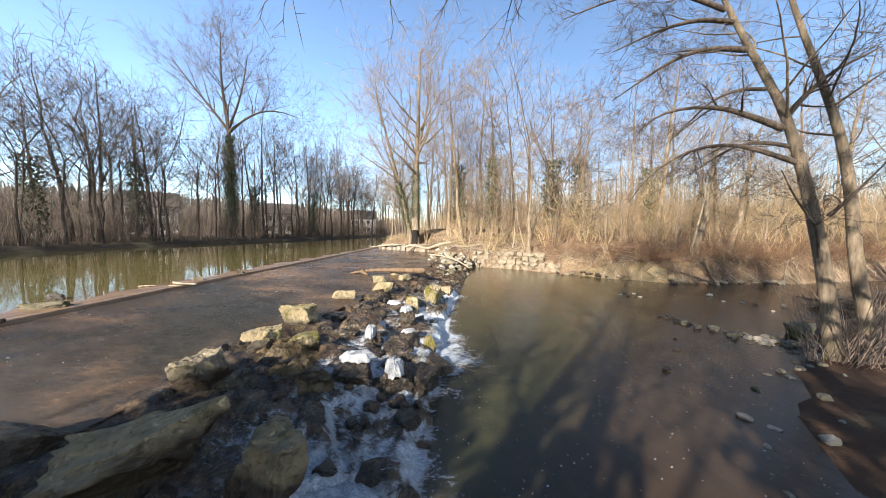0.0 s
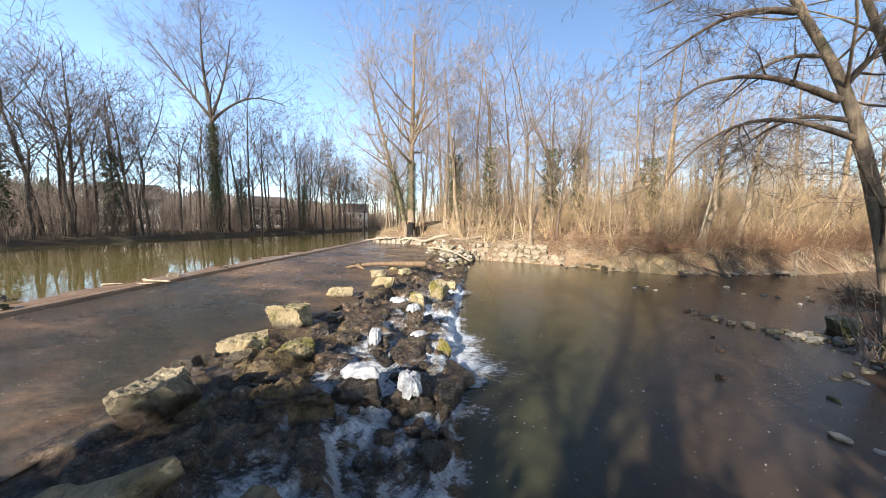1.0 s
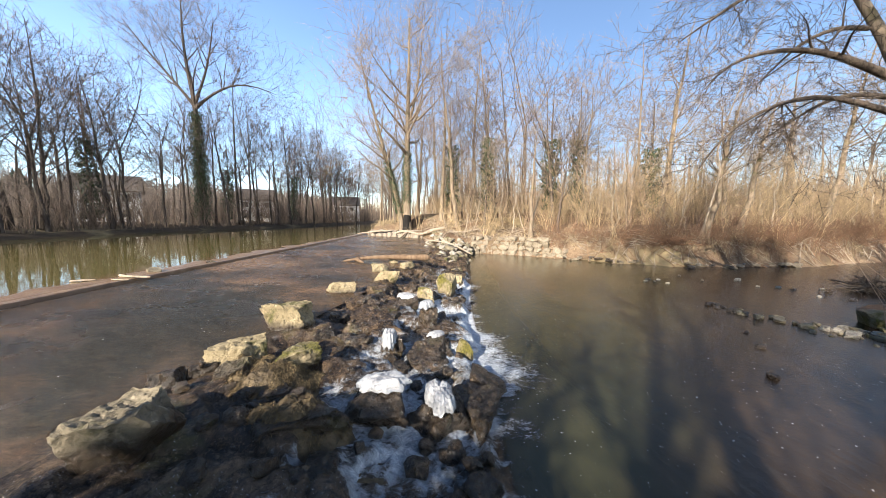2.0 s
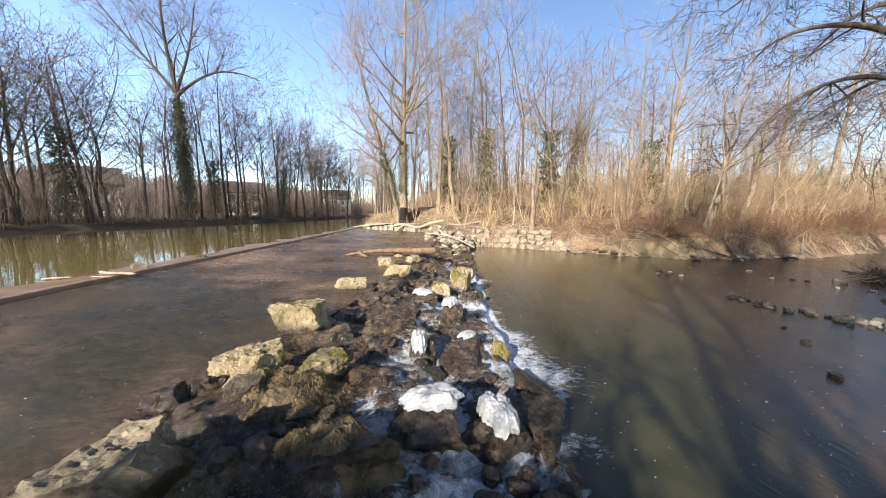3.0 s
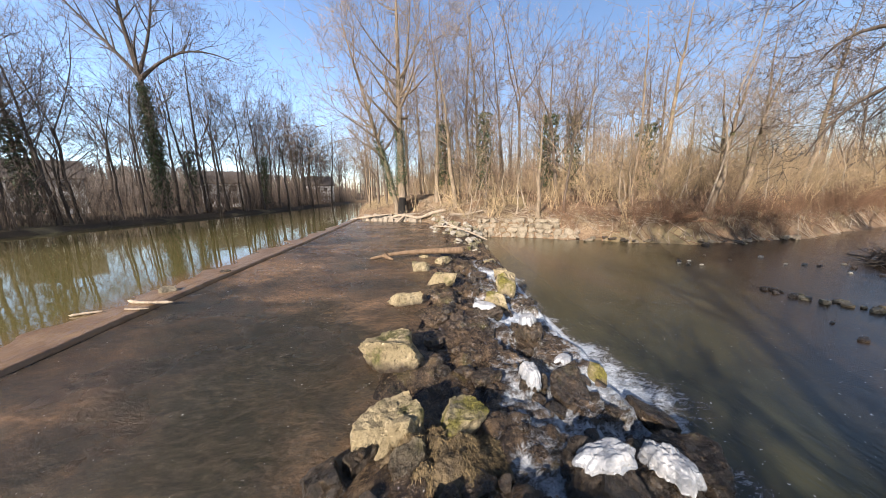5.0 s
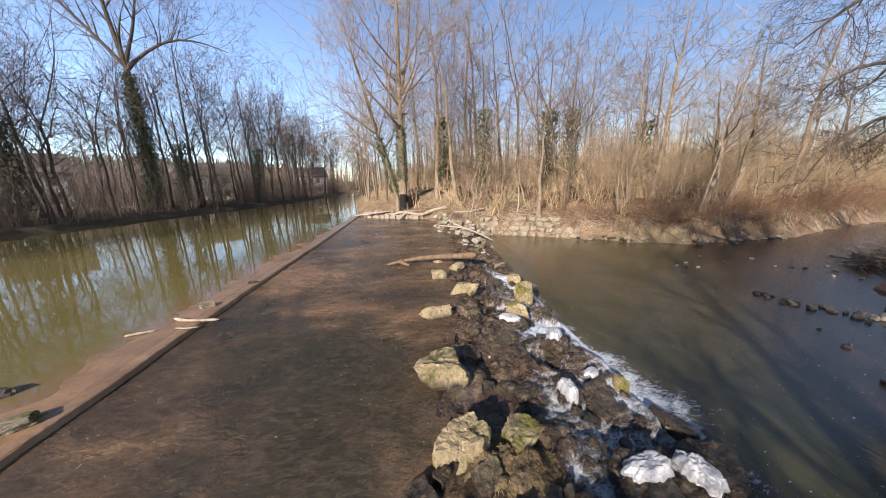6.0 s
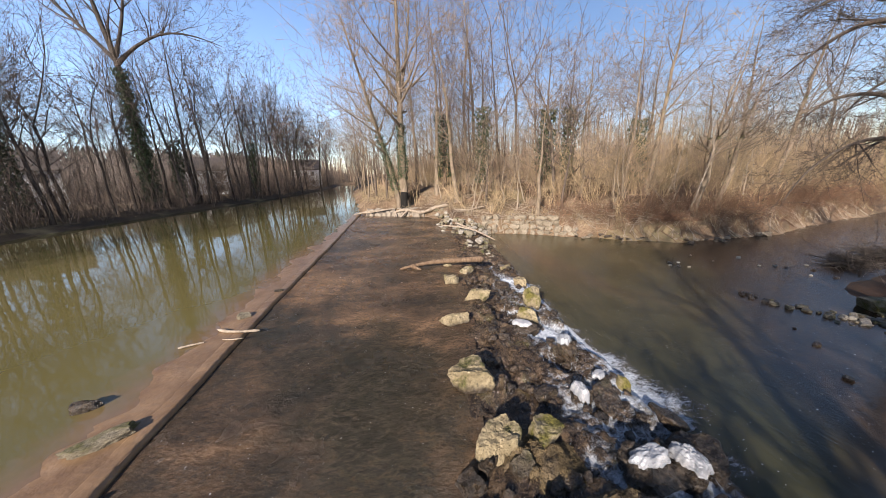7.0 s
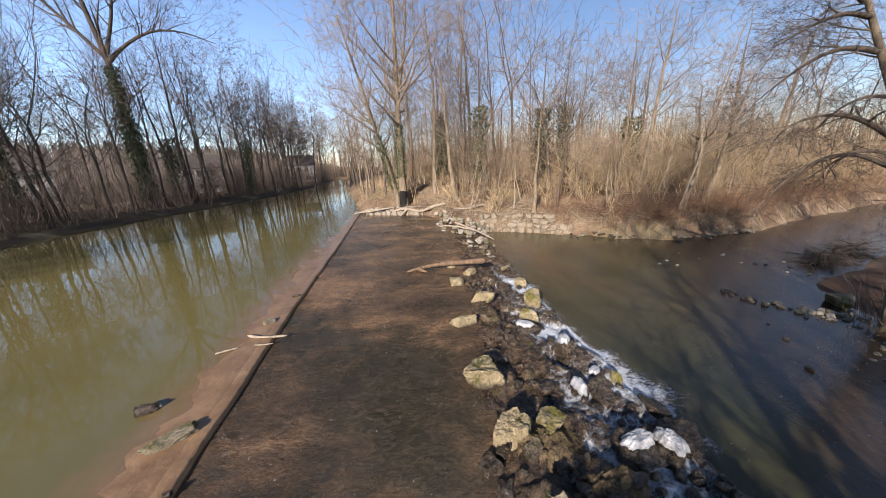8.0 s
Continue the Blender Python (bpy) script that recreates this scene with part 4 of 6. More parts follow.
# ---- ice caps ----
def ice(at, size, seed, label, lumps=14, turn=0):
    """A crust of ice draped on a stone: a smooth sheet with flow ridges and rounded billows, its rim drooping in tongues."""
    rng = np.random.default_rng(seed)
    v, f = stone_mesh(rng, (2, 2, 2), 5, 2, 0.10)
    for q in range(len(v)):
        p = Vector(v[q])
        a = math.atan2(v[q][1], v[q][0])
        d = noise.voronoi(Vector((p.x * 1.4, p.y * 2.6, p.z)) * 2.2 + Vector((seed, 0, 0)))[0]
        billow = math.sqrt(max(0.0, 1 - d[0] ** 2)) * min(1.0, (d[1] - d[0]) * 3.5)
        v[q] *= 1 + 0.30 * noise.noise(Vector((math.cos(a) * 1.8, math.sin(a) * 1.8, seed))) + 0.10 * noise.noise(Vector((math.cos(a) * 6, math.sin(a) * 6, seed)))
        rim = max(0.0, math.hypot(v[q][0], v[q][1]) - 0.62)
        tongue = 0.65 + 0.8 * abs(noise.noise(Vector((a * 2.3, seed, 0))))
        v[q][2] = v[q][2] * (0.80 if v[q][2] > 0 else 0.25) - 1.9 * rim * tongue + lumps * 0.012 * billow + 0.10 * noise.noise(p * 5 + Vector((seed, 0, 0))) + 0.05 * noise.noise(p * 11)
    v = v * (np.asarray(size) * 0.5)
    ob = new("ice_crust", mesh_of("ice_crust", v, f, M_ICE, True))
    ob.matrix_basis = pose(*at, 0, 0, turn)
    tagged(ob, label, "ice", "ice on the stones")


ice((2.36, -2.46, 0.10), (0.78, 0.40, 0.24), 1, "thick white ice crust on a wet block", 9, 4)
ice((3.12, -2.53, -0.09), (0.40, 0.60, 0.30), 2, "knobbly white ice crust on a wet boulder", 13, 20)
ice((2.22, -0.80, 0.06), (0.32, 0.50, 0.32), 3, "smooth white cap of ice on a dark stone", 6)
ice((2.95, 0.90, 0.18), (0.46, 0.40, 0.26), 4, "white cap of ice with hanging drips", 8, 40)
ice((2.36, 2.25, 0.06), (0.70, 0.36, 0.18), 5, "long white tongue of ice on a stone", 8, -40)
ice((3.16, -0.25, -0.12), (0.42, 0.26, 0.12), 6, "thin white ice on a brown slab", 8, 20)
ice((3.9, -0.2, -0.55), (0.50, 0.20, 0.12), 8, "thin rim of ice above the pool", 8, 20)


# ---- logs, driftwood and debris ----
def log(name, path, r0, r1, mat, label, k=10, n=26, knots=0.10, category="log", stubs=()):
    rng = np.random.default_rng(int(abs(path[0][0] * 100)) + 7)
    p = resample(path, n)
    r = np.linspace(r0, r1, n) * (1 + rng.normal(0, knots, n))
    r[0], r[-1] = r[0] * 0.5, r[-1] * 0.5
    chunks = [tubes(p[None], r[None], k)]
    ob = thing(name, label, category)
    v, f = joined(chunks)
    part("stem", mesh_of("stem", v, f, mat, True), mat, ob)
    for a, q in enumerate(stubs):
        s = resample(q, 8)
        part("side_branch", mesh_of("side_branch", *tubes(s[None], np.linspace(r1 * 0.8, r1 * 0.25, 8)[None], 6), mat, True), mat, ob)
    return ob


log("fallen_log", [(-1.15, 8.4, 0.24), (-0.4, 8.5, 0.34), (0.4, 8.5, 0.41), (1.8, 8.4, 0.42), (3.15, 8.25, 0.40)], 0.06, 0.17, M_LOG, "wet brown log lying across the weir stones", 12, 30, 0.05,
    stubs=([(-0.5, 8.45, 0.34), (-0.35, 8.3, 0.26), (-0.1, 8.2, 0.18)],))
def over_ground(path):
    """Points given as x, y and height over the ground."""
    return [(x, y, float(land_z(np.array([x]), np.array([y]))[0]) + h) for x, y, h in path]


log("fallen_tree", over_ground([(-0.6, 27.2, 0.25), (0.2, 26.9, 0.62), (1.0, 26.6, 0.60), (2.4, 26.2, 0.40), (4.0, 25.9, 0.28), (5.2, 25.6, 0.25)]), 0.13, 0.20, M_WOOD, "bleached fallen trunk at the foot of a tree", 8, 24, 0.10,
    stubs=(over_ground([(0.9, 26.6, 0.58), (0.2, 26.2, 0.35), (-0.4, 25.9, 0.12)]),))
log("fallen_branch", over_ground([(5.5, 23.5, 0.1), (6.8, 23.1, 0.25), (8.4, 22.7, 0.45)]), 0.10, 0.06, M_WOOD, "bleached fallen branch on the bank", 7, 14, 0.1)
log("driftwood_stick", [(-6.82, 3.45, 0.57), (-6.5, 3.25, 0.57), (-6.0, 3.1, 0.58), (-5.55, 3.08, 0.56)], 0.045, 0.035, M_WOOD, "pale driftwood stick caught on the weir sill", 7, 16, 0.15, "driftwood")
log("driftwood_stick", [(-7.4, 2.65, 0.55), (-7.1, 2.72, 0.56), (-6.85, 2.8, 0.55)], 0.03, 0.03, M_WOOD, "short pale driftwood stick on the mud shelf", 6, 10, 0.15, "driftwood")
log("driftwood_stick", [(-6.4, 2.8, 0.56), (-6.1, 2.72, 0.56), (-5.85, 2.75, 0.55)], 0.025, 0.02, M_WOOD, "thin pale driftwood stick on the weir sill", 6, 10, 0.15, "driftwood")
log("driftwood_pole", [(4.3, 18.6, 0.55), (5.6, 16.4, 0.1), (6.3, 14.6, -0.25)], 0.09, 0.06, M_WOOD, "pale pole slanting down over the stones", 7, 14, 0.08, "driftwood")
log("driftwood_pole", [(2.9, 17.6, 0.6), (4.2, 16.6, 0.55), (5.2, 16.0, 0.3)], 0.07, 0.05, M_WOOD, "pale branch lying on the stone heap", 7, 14, 0.08, "driftwood")
for a in range(5):
    log("driftwood_branch", [(-4.9 + 0.3 * a, 28.2 + 0.15 * a, 0.6 + 0.05 * a), (-3.8 + 0.4 * a, 27.8, 0.75 + 0.05 * a), (-2.6 + 0.5 * a, 27.3 + 0.1 * a, 0.85 + 0.04 * a)], 0.05, 0.08, M_WOOD,
        "bleached driftwood branch stranded on the bank", 6, 10, 0.15, "driftwood")
stone("shelf_stone", R, (-6.78, -0.42, 0.58), (1.0, 0.50, 0.34), M_DRY, "tan layered stone lying on the mud shelf", "stone", "", 32, 5, 11, 3, None, 0.2)
stone("shelf_stone", R, (-7.9, 0.70, 0.55), (0.55, 0.36, 0.34), M_WETBROWN, "small dark stone at the edge of the mud shelf", "stone", "", 10, 3)
stone("shelf_stone", R, (-6.4, 4.2, 0.58), (0.42, 0.30, 0.22), M_DRY, "clump of grey debris on the weir sill", "debris", "", 30, 3)
stone("shelf_stone", R, (-6.0, 6.3, 0.56), (0.35, 0.2, 0.12), M_WETBROWN, "small brown clod on the weir sill", "debris", "", 10, 3)
stone("shelf_stone", R, (-6.2, -1.6, 0.56), (0.16, 0.14, 0.10), M_WETBROWN, "small brown stone on the weir sill", "stone", "", 10, 3)


# ---- far bank: concrete slab, stone heap and revetment ----
def build_slab():
    rng = np.random.default_rng(3)
    bm = bmesh.new()
    bmesh.ops.create_grid(bm, x_segments=24, y_segments=6, size=1)
    for v in bm.verts:
        x, y = v.co.x, v.co.y
        edge = max(abs(x), abs(y))
        v.co = Vector((-0.4 + 3.3 * x + 0.06 * rng.normal(), 27.5 + 0.9 * y - 0.75 * x + 0.12 * rng.normal(), 0.66 + 0.35 * y * (y > 0) + 0.07 * rng.normal() - (0.75 if y < -0.9 or abs(x) > 0.97 else 0)))
    me = bpy.data.meshes.new("bank_slab")
    bm.to_mesh(me)
    bm.free()
    me.materials.append(M_SLAB)
    tagged(new("bank_slab", me), "weathered pale concrete slab at the end of the weir", "slab", kind="structure")


build_slab()
heap = 0
HP = np.random.default_rng(21)
while heap < 210:
    y = HP.uniform(10.3, 28.5)
    mid = np.interp(y, [10, 14, 19, 25, 31], [3.7, 4.4, 5.0, 5.0, 4.4])
    half = np.interp(y, [10, 14, 19, 25, 31], [1.5, 1.6, 1.9, 1.7, 1.0])
    x = mid + HP.uniform(-1, 1) * half
    zz = np.interp(y, [10, 14, 19, 25, 31], [-0.24, -0.1, 0.22, 0.78, 1.2]) - 0.75 * max(0, (x - mid) / half) ** 2 * smooth(y, 22, 14) - 0.25 * max(0, (mid - x) / half) ** 2
    w = HP.uniform(0.28, 0.78)
    stone("heap_stone", HP, (x, y, float(zz)), (w, w * HP.uniform(0.6, 1.0), w * HP.uniform(0.4, 0.65)), M_PALE if HP.random() < 0.4 else M_DRY,
          "pale angular stone of the rubble heap", "stone", "rubble heap", sub=2 if y > 15 else 3, tilt=25)
    heap += 1


def build_revetment():
    """A dry stone facing of fitted blocks along the water's edge; each block is a part."""
    root = thing("revetment", "sloping dry stone facing of pale fitted blocks", "wall", kind="structure")
    rng = np.random.default_rng(9)
    path = resample([(6.7, 18.9, 0), (8.5, 18.5, 0), (10.2, 17.4, 0), (12.0, 16.1, 0), (13.6, 14.9, 0)], 200)
    d = np.r_[0, np.cumsum(np.linalg.norm(np.diff(path, axis=0), axis=1))]
    for row in range(4):
        s = rng.uniform(0, 0.4)
        while s < d[-1] - 0.2:
            w = rng.uniform(0.4, 1.05)
            p = np.array([np.interp(s + w / 2, d, path[:, i]) for i in range(3)])
            q = np.array([np.interp(min(s + w / 2 + 0.1, d[-1]), d, path[:, i]) for i in range(3)])
            ang = math.degrees(math.atan2(q[1] - p[1], q[0] - p[0]))
            h = rng.uniform(0.42, 0.55)
            back = 0.30 + 0.36 * row
            nx, ny = -math.sin(math.radians(ang)), math.cos(math.radians(ang))
            fade = smooth(s, 7.5, 5.0)
            if row < 1 + 3 * fade + rng.uniform(-0.6, 0.4):
                ob = stone("block", rng, (p[0] + nx * back, p[1] + ny * back, LOW + 0.12 + 0.36 * row + rng.uniform(-0.04, 0.04)), (w * 1.12, 0.6, h * rng.uniform(0.9, 1.25)), M_WALLSTONE, "", turn=ang + rng.uniform(-12, 12), sub=3, cuts=10, tilt=12, parent=root, rough=0.09)
            s += w
    return root


build_revetment()

# flat stones along the rest of the far water's edge, and of the near shore
SH = np.random.default_rng(31)
FARLINE = resample([(13.6, 14.8, 0), (16, 12.5, 0), (18.5, 11.0, 0), (22, 10.5, 0), (27, 10.3, 0)], 100)
for a in range(46):
    p = FARLINE[SH.integers(0, 100)]
    w = SH.uniform(0.25, 0.6)
    stone("bank_stone", SH, (p[0] + SH.normal(0, 0.2), p[1] + SH.normal(0.15, 0.3), LOW + SH.uniform(0.0, 0.22)), (w, w * 0.7, w * 0.35), M_WALLSTONE if SH.random() < 0.6 else M_WETBROWN,
          "flat brown stone at the foot of the bank", "stone", "bank stones", sub=2, tilt=6)
ROW = resample([(12.95, 3.45, 0), (13.05, 2.2, 0), (13.65, 1.2, 0), (14.1, 0.6, 0), (15.2, 0.1, 0)], 60)
for a in range(52):
    u = SH.uniform(0, 1) ** 0.7
    p = ROW[int(u * 59)]
    w = SH.uniform(0.16, 0.36)
    stone("spit_stone", SH, (p[0] + SH.normal(0, 0.08 + 0.2 * u), p[1] + SH.normal(0, 0.08 + 0.2 * u), LOW + 0.03), (w, w * 0.8, w * 0.55), (M_WET, M_DRY, M_PALE)[int(min(2, u * 3.2 * SH.uniform(0.6, 1.2)))],
          "small stone in a row across the shallows", "stone", "stone row", sub=2)
stone("spit_stone", SH, (15.8, 0.95, LOW + 0.20), (1.2, 0.8, 0.55), M_MOSSY, "large mossy boulder at the foot of a tree", "boulder", "", 20, 3)
NEAR = resample([(15.2, 0.2, 0), (13.6, -0.8, 0), (11.6, -1.9, 0), (10.0, -3.0, 0), (8.9, -4.6, 0), (7.2, -7.0, 0)], 100)
for a in range(32):
    u = SH.uniform(0, 1)
    p = NEAR[int(u * 99)]
    off = SH.normal(0.1, 0.55)
    w = SH.uniform(0.10, 0.28)
    x, y = p[0] - off * 0.6, p[1] + off * 0.8
    z = max(float(land_z(np.array([x]), np.array([y]))[0]), LOW - 0.05)
    stone("shore_stone", SH, (x, y, z + w * 0.12), (w, w * SH.uniform(0.6, 1), w * 0.55), (M_PALE, M_DRY, M_DRY)[SH.integers(0, 3)], "pale angular stone on the muddy shore", "stone", "shore stones", sub=2)
for x, y, w in ((9.6, -1.4, 0.32), (10.9, -0.15, 0.28), (11.5, 0.7, 0.16), (18.8, 5.1, 0.24), (17.9, 5.7, 0.2), (19.4, 4.4, 0.26), (18.9, 3.4, 0.3), (18.3, 3.9, 0.24), (18.4, 7.0, 0.36), (16.4, 8.2, 0.24), (14.6, 7.4, 0.2), (14.1, 7.5, 0.3), (14.0, 6.9, 0.32), (14.4, 6.6, 0.24), (13.7, 7.1, 0.22), (16.5, 7.0, 0.22), (18.5, 5.4, 0.25), (20, 5.0, 0.22)):
    stone("shallow_stone", SH, (x, y, LOW + 0.02), (w, w * 0.7, w * 0.45), M_PALE if SH.random() < 0.5 else M_WETBROWN, "lone stone breaking the surface of the pool", "stone", "", sub=2)


# ---- trees ----
T = np.random.default_rng(77)
F4 = [(1.0, 18, 0.64, 0.85), (0.95, 38, 0.58, 0.7), (0.68, 48, 0.55, 0.6), (0.40, 54, 0.52, 0.55)]
F5 = F4 + [(0.55, 50, 0.45, 0.5)]
BIG = [None, dict(kids=F4, m=4, lift=0.22, wander=0.11), dict(kids=F4, m=3, lift=0.18, wander=0.12, rmin=0.018), dict(kids=F4, m=2, lift=0.15, wander=0.1, rmin=0.012), dict(kids=F5, m=2, lift=0.1, wander=0.10, rmin=0.010)]
SIDE = dict(n=14, t0=0.34, t1=0.99, ang=52, length=0.30, m=6, lift=0.45, wander=0.11, shape=0.55)
SLIM = [SIDE, dict(kids=F4, m=3, lift=0.2, wander=0.11, rmin=0.020), dict(kids=F4, m=2, lift=0.15, wander=0.11, rmin=0.017), dict(kids=F4, m=2, lift=0.1, wander=0.11, rmin=0.015)]
CROWN = [(1.0, 12, 0.62, 0.72), (1.0, 27, 0.60, 0.66), (0.86, 36, 0.56, 0.55), (0.70, 42, 0.50, 0.5), (0.55, 48, 0.40, 0.4)]
BROAD = [dict(kids=CROWN, m=5, lift=0.35, wander=0.10), dict(kids=F4, m=4, lift=0.25, wander=0.11), dict(kids=F4, m=2, lift=0.2, wander=0.12, rmin=0.020), dict(kids=F4, m=2, lift=0.15, wander=0.1, rmin=0.014), dict(kids=F4, m=2, lift=0.1, wander=0.1, rmin=0.011)]


def ground_at(x, y):
    return float(land_z(np.array([x]), np.array([y]))[0])


def big_ivy_tree():
    """The tall ivy-clad tree of the left bank, with its wide fork."""
    x, y, rng = -34.6, 46.0, np.random.default_rng(4)
    ob = thing("tree", "tall forked bare tree with an ivy-clad trunk", "tree", (x, y, ground_at(x, y)))
    main = resample([(0, 0, -0.4), (0.1, 0.1, 7), (0.0, 0.2, 14), (0.3, 0.2, 19), (-0.6, 0.3, 23), (-1.2, 0.4, 30), (-1.0, 0.5, 36)], 16)
    left = resample([(0.3, 0.2, 19), (-2.0, -0.3, 22.5), (-5.5, -0.8, 27), (-8.5, -1.2, 31.5)], 10)
    mid = resample([(0.1, 0.2, 20), (1.8, 0.4, 24), (3.0, 0.6, 29), (3.6, 0.7, 33)], 10)
    right = resample([(0.3, 0.2, 19.3), (2.5, 0.6, 21.5), (6.0, 1.0, 23.5), (9.5, 1.3, 23.2), (12.5, 1.5, 22.0)], 10)
    sp = [dict(n=15, t0=0.50, t1=0.99, ang=42, thin=0.55, length=0.26, m=6, lift=0.4, wander=0.08, shape=0.5)] + BIG[1:]
    stems = [(main, 0.62, 0.07), (left, 0.26, 0.05), (mid, 0.24, 0.05), (right, 0.24, 0.04)]
    sp2 = [dict(n=12, t0=0.22, t1=1.0, ang=38, length=0.44, m=6, thin=0.55, lift=0.4, wander=0.09, shape=0.4)] + BIG[1:]
    tree_parts(ob, rng, stems[:1], sp, M_BARK_DARK, M_TWIG, 10, True)
    tree_parts(ob, rng, stems[1:], sp2, M_BARK_DARK, M_TWIG, 7, True)
    ivy_on(ob, rng, main, (0.62, 0.35), 1.0, 18.5, 4200, 0.15, 0.38)


def big_centre_tree():
    """The great tree at the end of the weir: two stems from one charred foot."""
    x, y, rng = 0.75, 28.6, np.random.default_rng(8)
    ob = thing("tree", "great two-stemmed bare tree with a charred hollow foot", "tree", (x, y, ground_at(x, y)))
    a = resample([(0.1, 0, -0.4), (0.1, 0, 3), (0.15, 0, 8), (0.3, 0.1, 13), (0.5, 0.1, 18), (0.6, 0.2, 23.5)], 16)
    b = resample([(-0.4, 0.1, -0.4), (-0.8, 0.1, 2.5), (-1.6, 0.2, 6), (-2.6, 0.3, 9.5), (-3.3, 0.3, 12.5), (-4.2, 0.4, 16), (-4.9, 0.4, 19)], 16)
    c = resample([(0.3, 0.1, 12.0), (1.2, 0.2, 15), (1.7, 0.3, 18.5), (2.0, 0.3, 21.5)], 10)
    sp = [dict(n=17, t0=0.30, t1=1.0, ang=54, thin=0.55, length=0.33, m=8, lift=0.55, wander=0.12, shape=0.5)] + BIG[1:]
    tree_parts(ob, rng, [(a, 0.48, 0.09), (b, 0.32, 0.07)], sp, M_BARK_TAN, M_TWIG_MIX, 10, True)
    tree_parts(ob, rng, [(c, 0.2, 0.04)], [dict(n=8, t0=0.25, t1=0.98, ang=40, length=0.4, m=6, lift=0.6, wander=0.08, shape=0.4)] + BIG[1:], M_BARK_TAN, M_TWIG_MIX, 7, True)
    foot = resample([(0.02, -0.06, -0.3), (0.05, -0.05, 0.6), (0.08, -0.05, 1.4), (0.1, -0.03, 2.0)], 8)
    v, f = tubes(foot[None], np.array([[0.72, 0.6, 0.53, 0.5, 0.48, 0.47, 0.45, 0.36]]), 10)
    part("charred_foot", mesh_of("charred_foot", v, f, M_CHAR, True), M_CHAR, ob, "black burnt hollow at the foot of the trunk")
    ivy_on(ob, rng, a, (0.42, 0.36), 3.2, 9, 1500, 0.08, 0.1)
    ivy_on(ob, rng, b, (0.36, 0.28), 2.0, 8, 1200, 0.08, 0.1)


def near_tree():
    """Two leaning stems on the near shore, with long limbs reaching over the pool."""
    rng = np.random.default_rng(15)
    ob = thing("tree", "two-stemmed leaning bare alder with long drooping limbs", "tree", (14.65, -0.75, -0.05))
    ob.scale = (0.77, 0.77, 0.77)
    off = np.array([17.9, 1.5, -0.4])
    s1 = resample([(17.87, 1.42, -1.6), (17.76, 1.83, 1.8), (17.57, 2.24, 4.2), (17.41, 2.6, 6.1), (17.16, 3.05, 8.1), (16.69, 3.72, 10.1), (16.32, 4.37, 12.1), (15.95, 5.12, 14.5), (15.7, 5.8, 17)], 22) - off
    s2 = resample([(18.6, 0.9, -1.7), (18.51, 1.64, 2.2), (18.55, 1.94, 4.9), (18.51, 2.32, 6.8), (18.34, 2.88, 9.0), (18.09, 3.51, 11.4), (17.89, 4.04, 13.7), (17.8, 4.5, 16)], 22) - off
    sp = [dict(n=13, t0=0.45, t1=0.98, ang=60, length=0.28, m=8, lift=0.1, wander=0.10, shape=0.4, thin=0.34), dict(kids=F5, m=5, lift=0.0, wander=0.12, rmin=0.010), dict(kids=F5, m=4, lift=-0.05, wander=0.14, rmin=0.007),
          dict(kids=F4, m=2, lift=-0.05, wander=0.14, rmin=0.007)]
    tree_parts(ob, rng, [(s1, 0.24, 0.05), (s2, 0.21, 0.05)], sp, M_BARK_TAN, M_BARK_DARK, 12, True)
    limbs = [([(17.3, 2.58, 5.77), (15.97, 3.02, 6.47), (14.96, 3.32, 6.7), (13.63, 3.55, 6.28), (12.49, 3.78, 5.34), (11.9, 3.75, 4.4)], 0.10),
             ([(17.14, 2.93, 7.11), (16.01, 3.13, 7.67), (15.17, 3.4, 8.11), (13.89, 3.72, 8.2), (12.8, 4.05, 7.91), (12.2, 4.1, 7.1)], 0.13),
             ([(16.86, 3.39, 8.77), (15.9, 3.52, 8.85), (15.06, 3.78, 8.48), (14.0, 4.01, 7.3)], 0.08),
             ([(16.51, 3.9, 10.55), (15.25, 4.14, 10.82), (14.06, 4.35, 10.52), (12.82, 4.52, 9.72), (11.5, 4.54, 8.8)], 0.12),
             ([(17.22, 3.00, 7.45), (17.36, 2.92, 7.75), (17.73, 2.68, 8.41), (18.33, 2.56, 9.02), (19.6, 2.2, 9.7)], 0.12),
             ([(17.83, 1.91, 3.76), (17.72, 1.38, 4.26), (17.7, 0.6, 5.3)], 0.07),
             ([(17.32, 2.71, 6.36), (16.43, 3.26, 6.76), (15.62, 3.52, 6.48), (14.4, 3.9, 5.5)], 0.09),
             ([(16.26, 4.3, 11.91), (14.82, 4.25, 11.99), (13.22, 4.24, 11.55), (11.2, 4.23, 10.6)], 0.11),
             ([(16.2, 4.6, 12.6), (14.2, 4.9, 13.6), (12.0, 5.1, 13.5), (9.6, 5.2, 12.6)], 0.11),
             ([(17.9, 4.0, 13.0), (16.0, 3.4, 14.4), (13.6, 2.6, 14.6), (11.0, 2.0, 13.6)], 0.11),
             ([(17.6, 1.9, 2.2), (16.9, 1.5, 3.4), (15.9, 1.3, 4.2), (15.2, 1.2, 5.2)], 0.05)]
    stems = [(resample(p, 12) - off, r, 0.018) for p, r in limbs]
    sp2 = [dict(n=9, t0=0.12, t1=1.0, ang=46, length=0.28, m=6, lift=-0.15, wander=0.13, shape=0.3, thin=0.45, rmin=0.008), dict(kids=F5, m=4, lift=-0.1, wander=0.15, rmin=0.006),
           dict(kids=F4, m=3, lift=-0.05, wander=0.16, rmin=0.008), dict(kids=F4, m=2, lift=0.0, wander=0.16, rmin=0.007)]
    tree_parts(ob, rng, stems, sp2, M_BARK, M_BARK_DARK, 7, True)
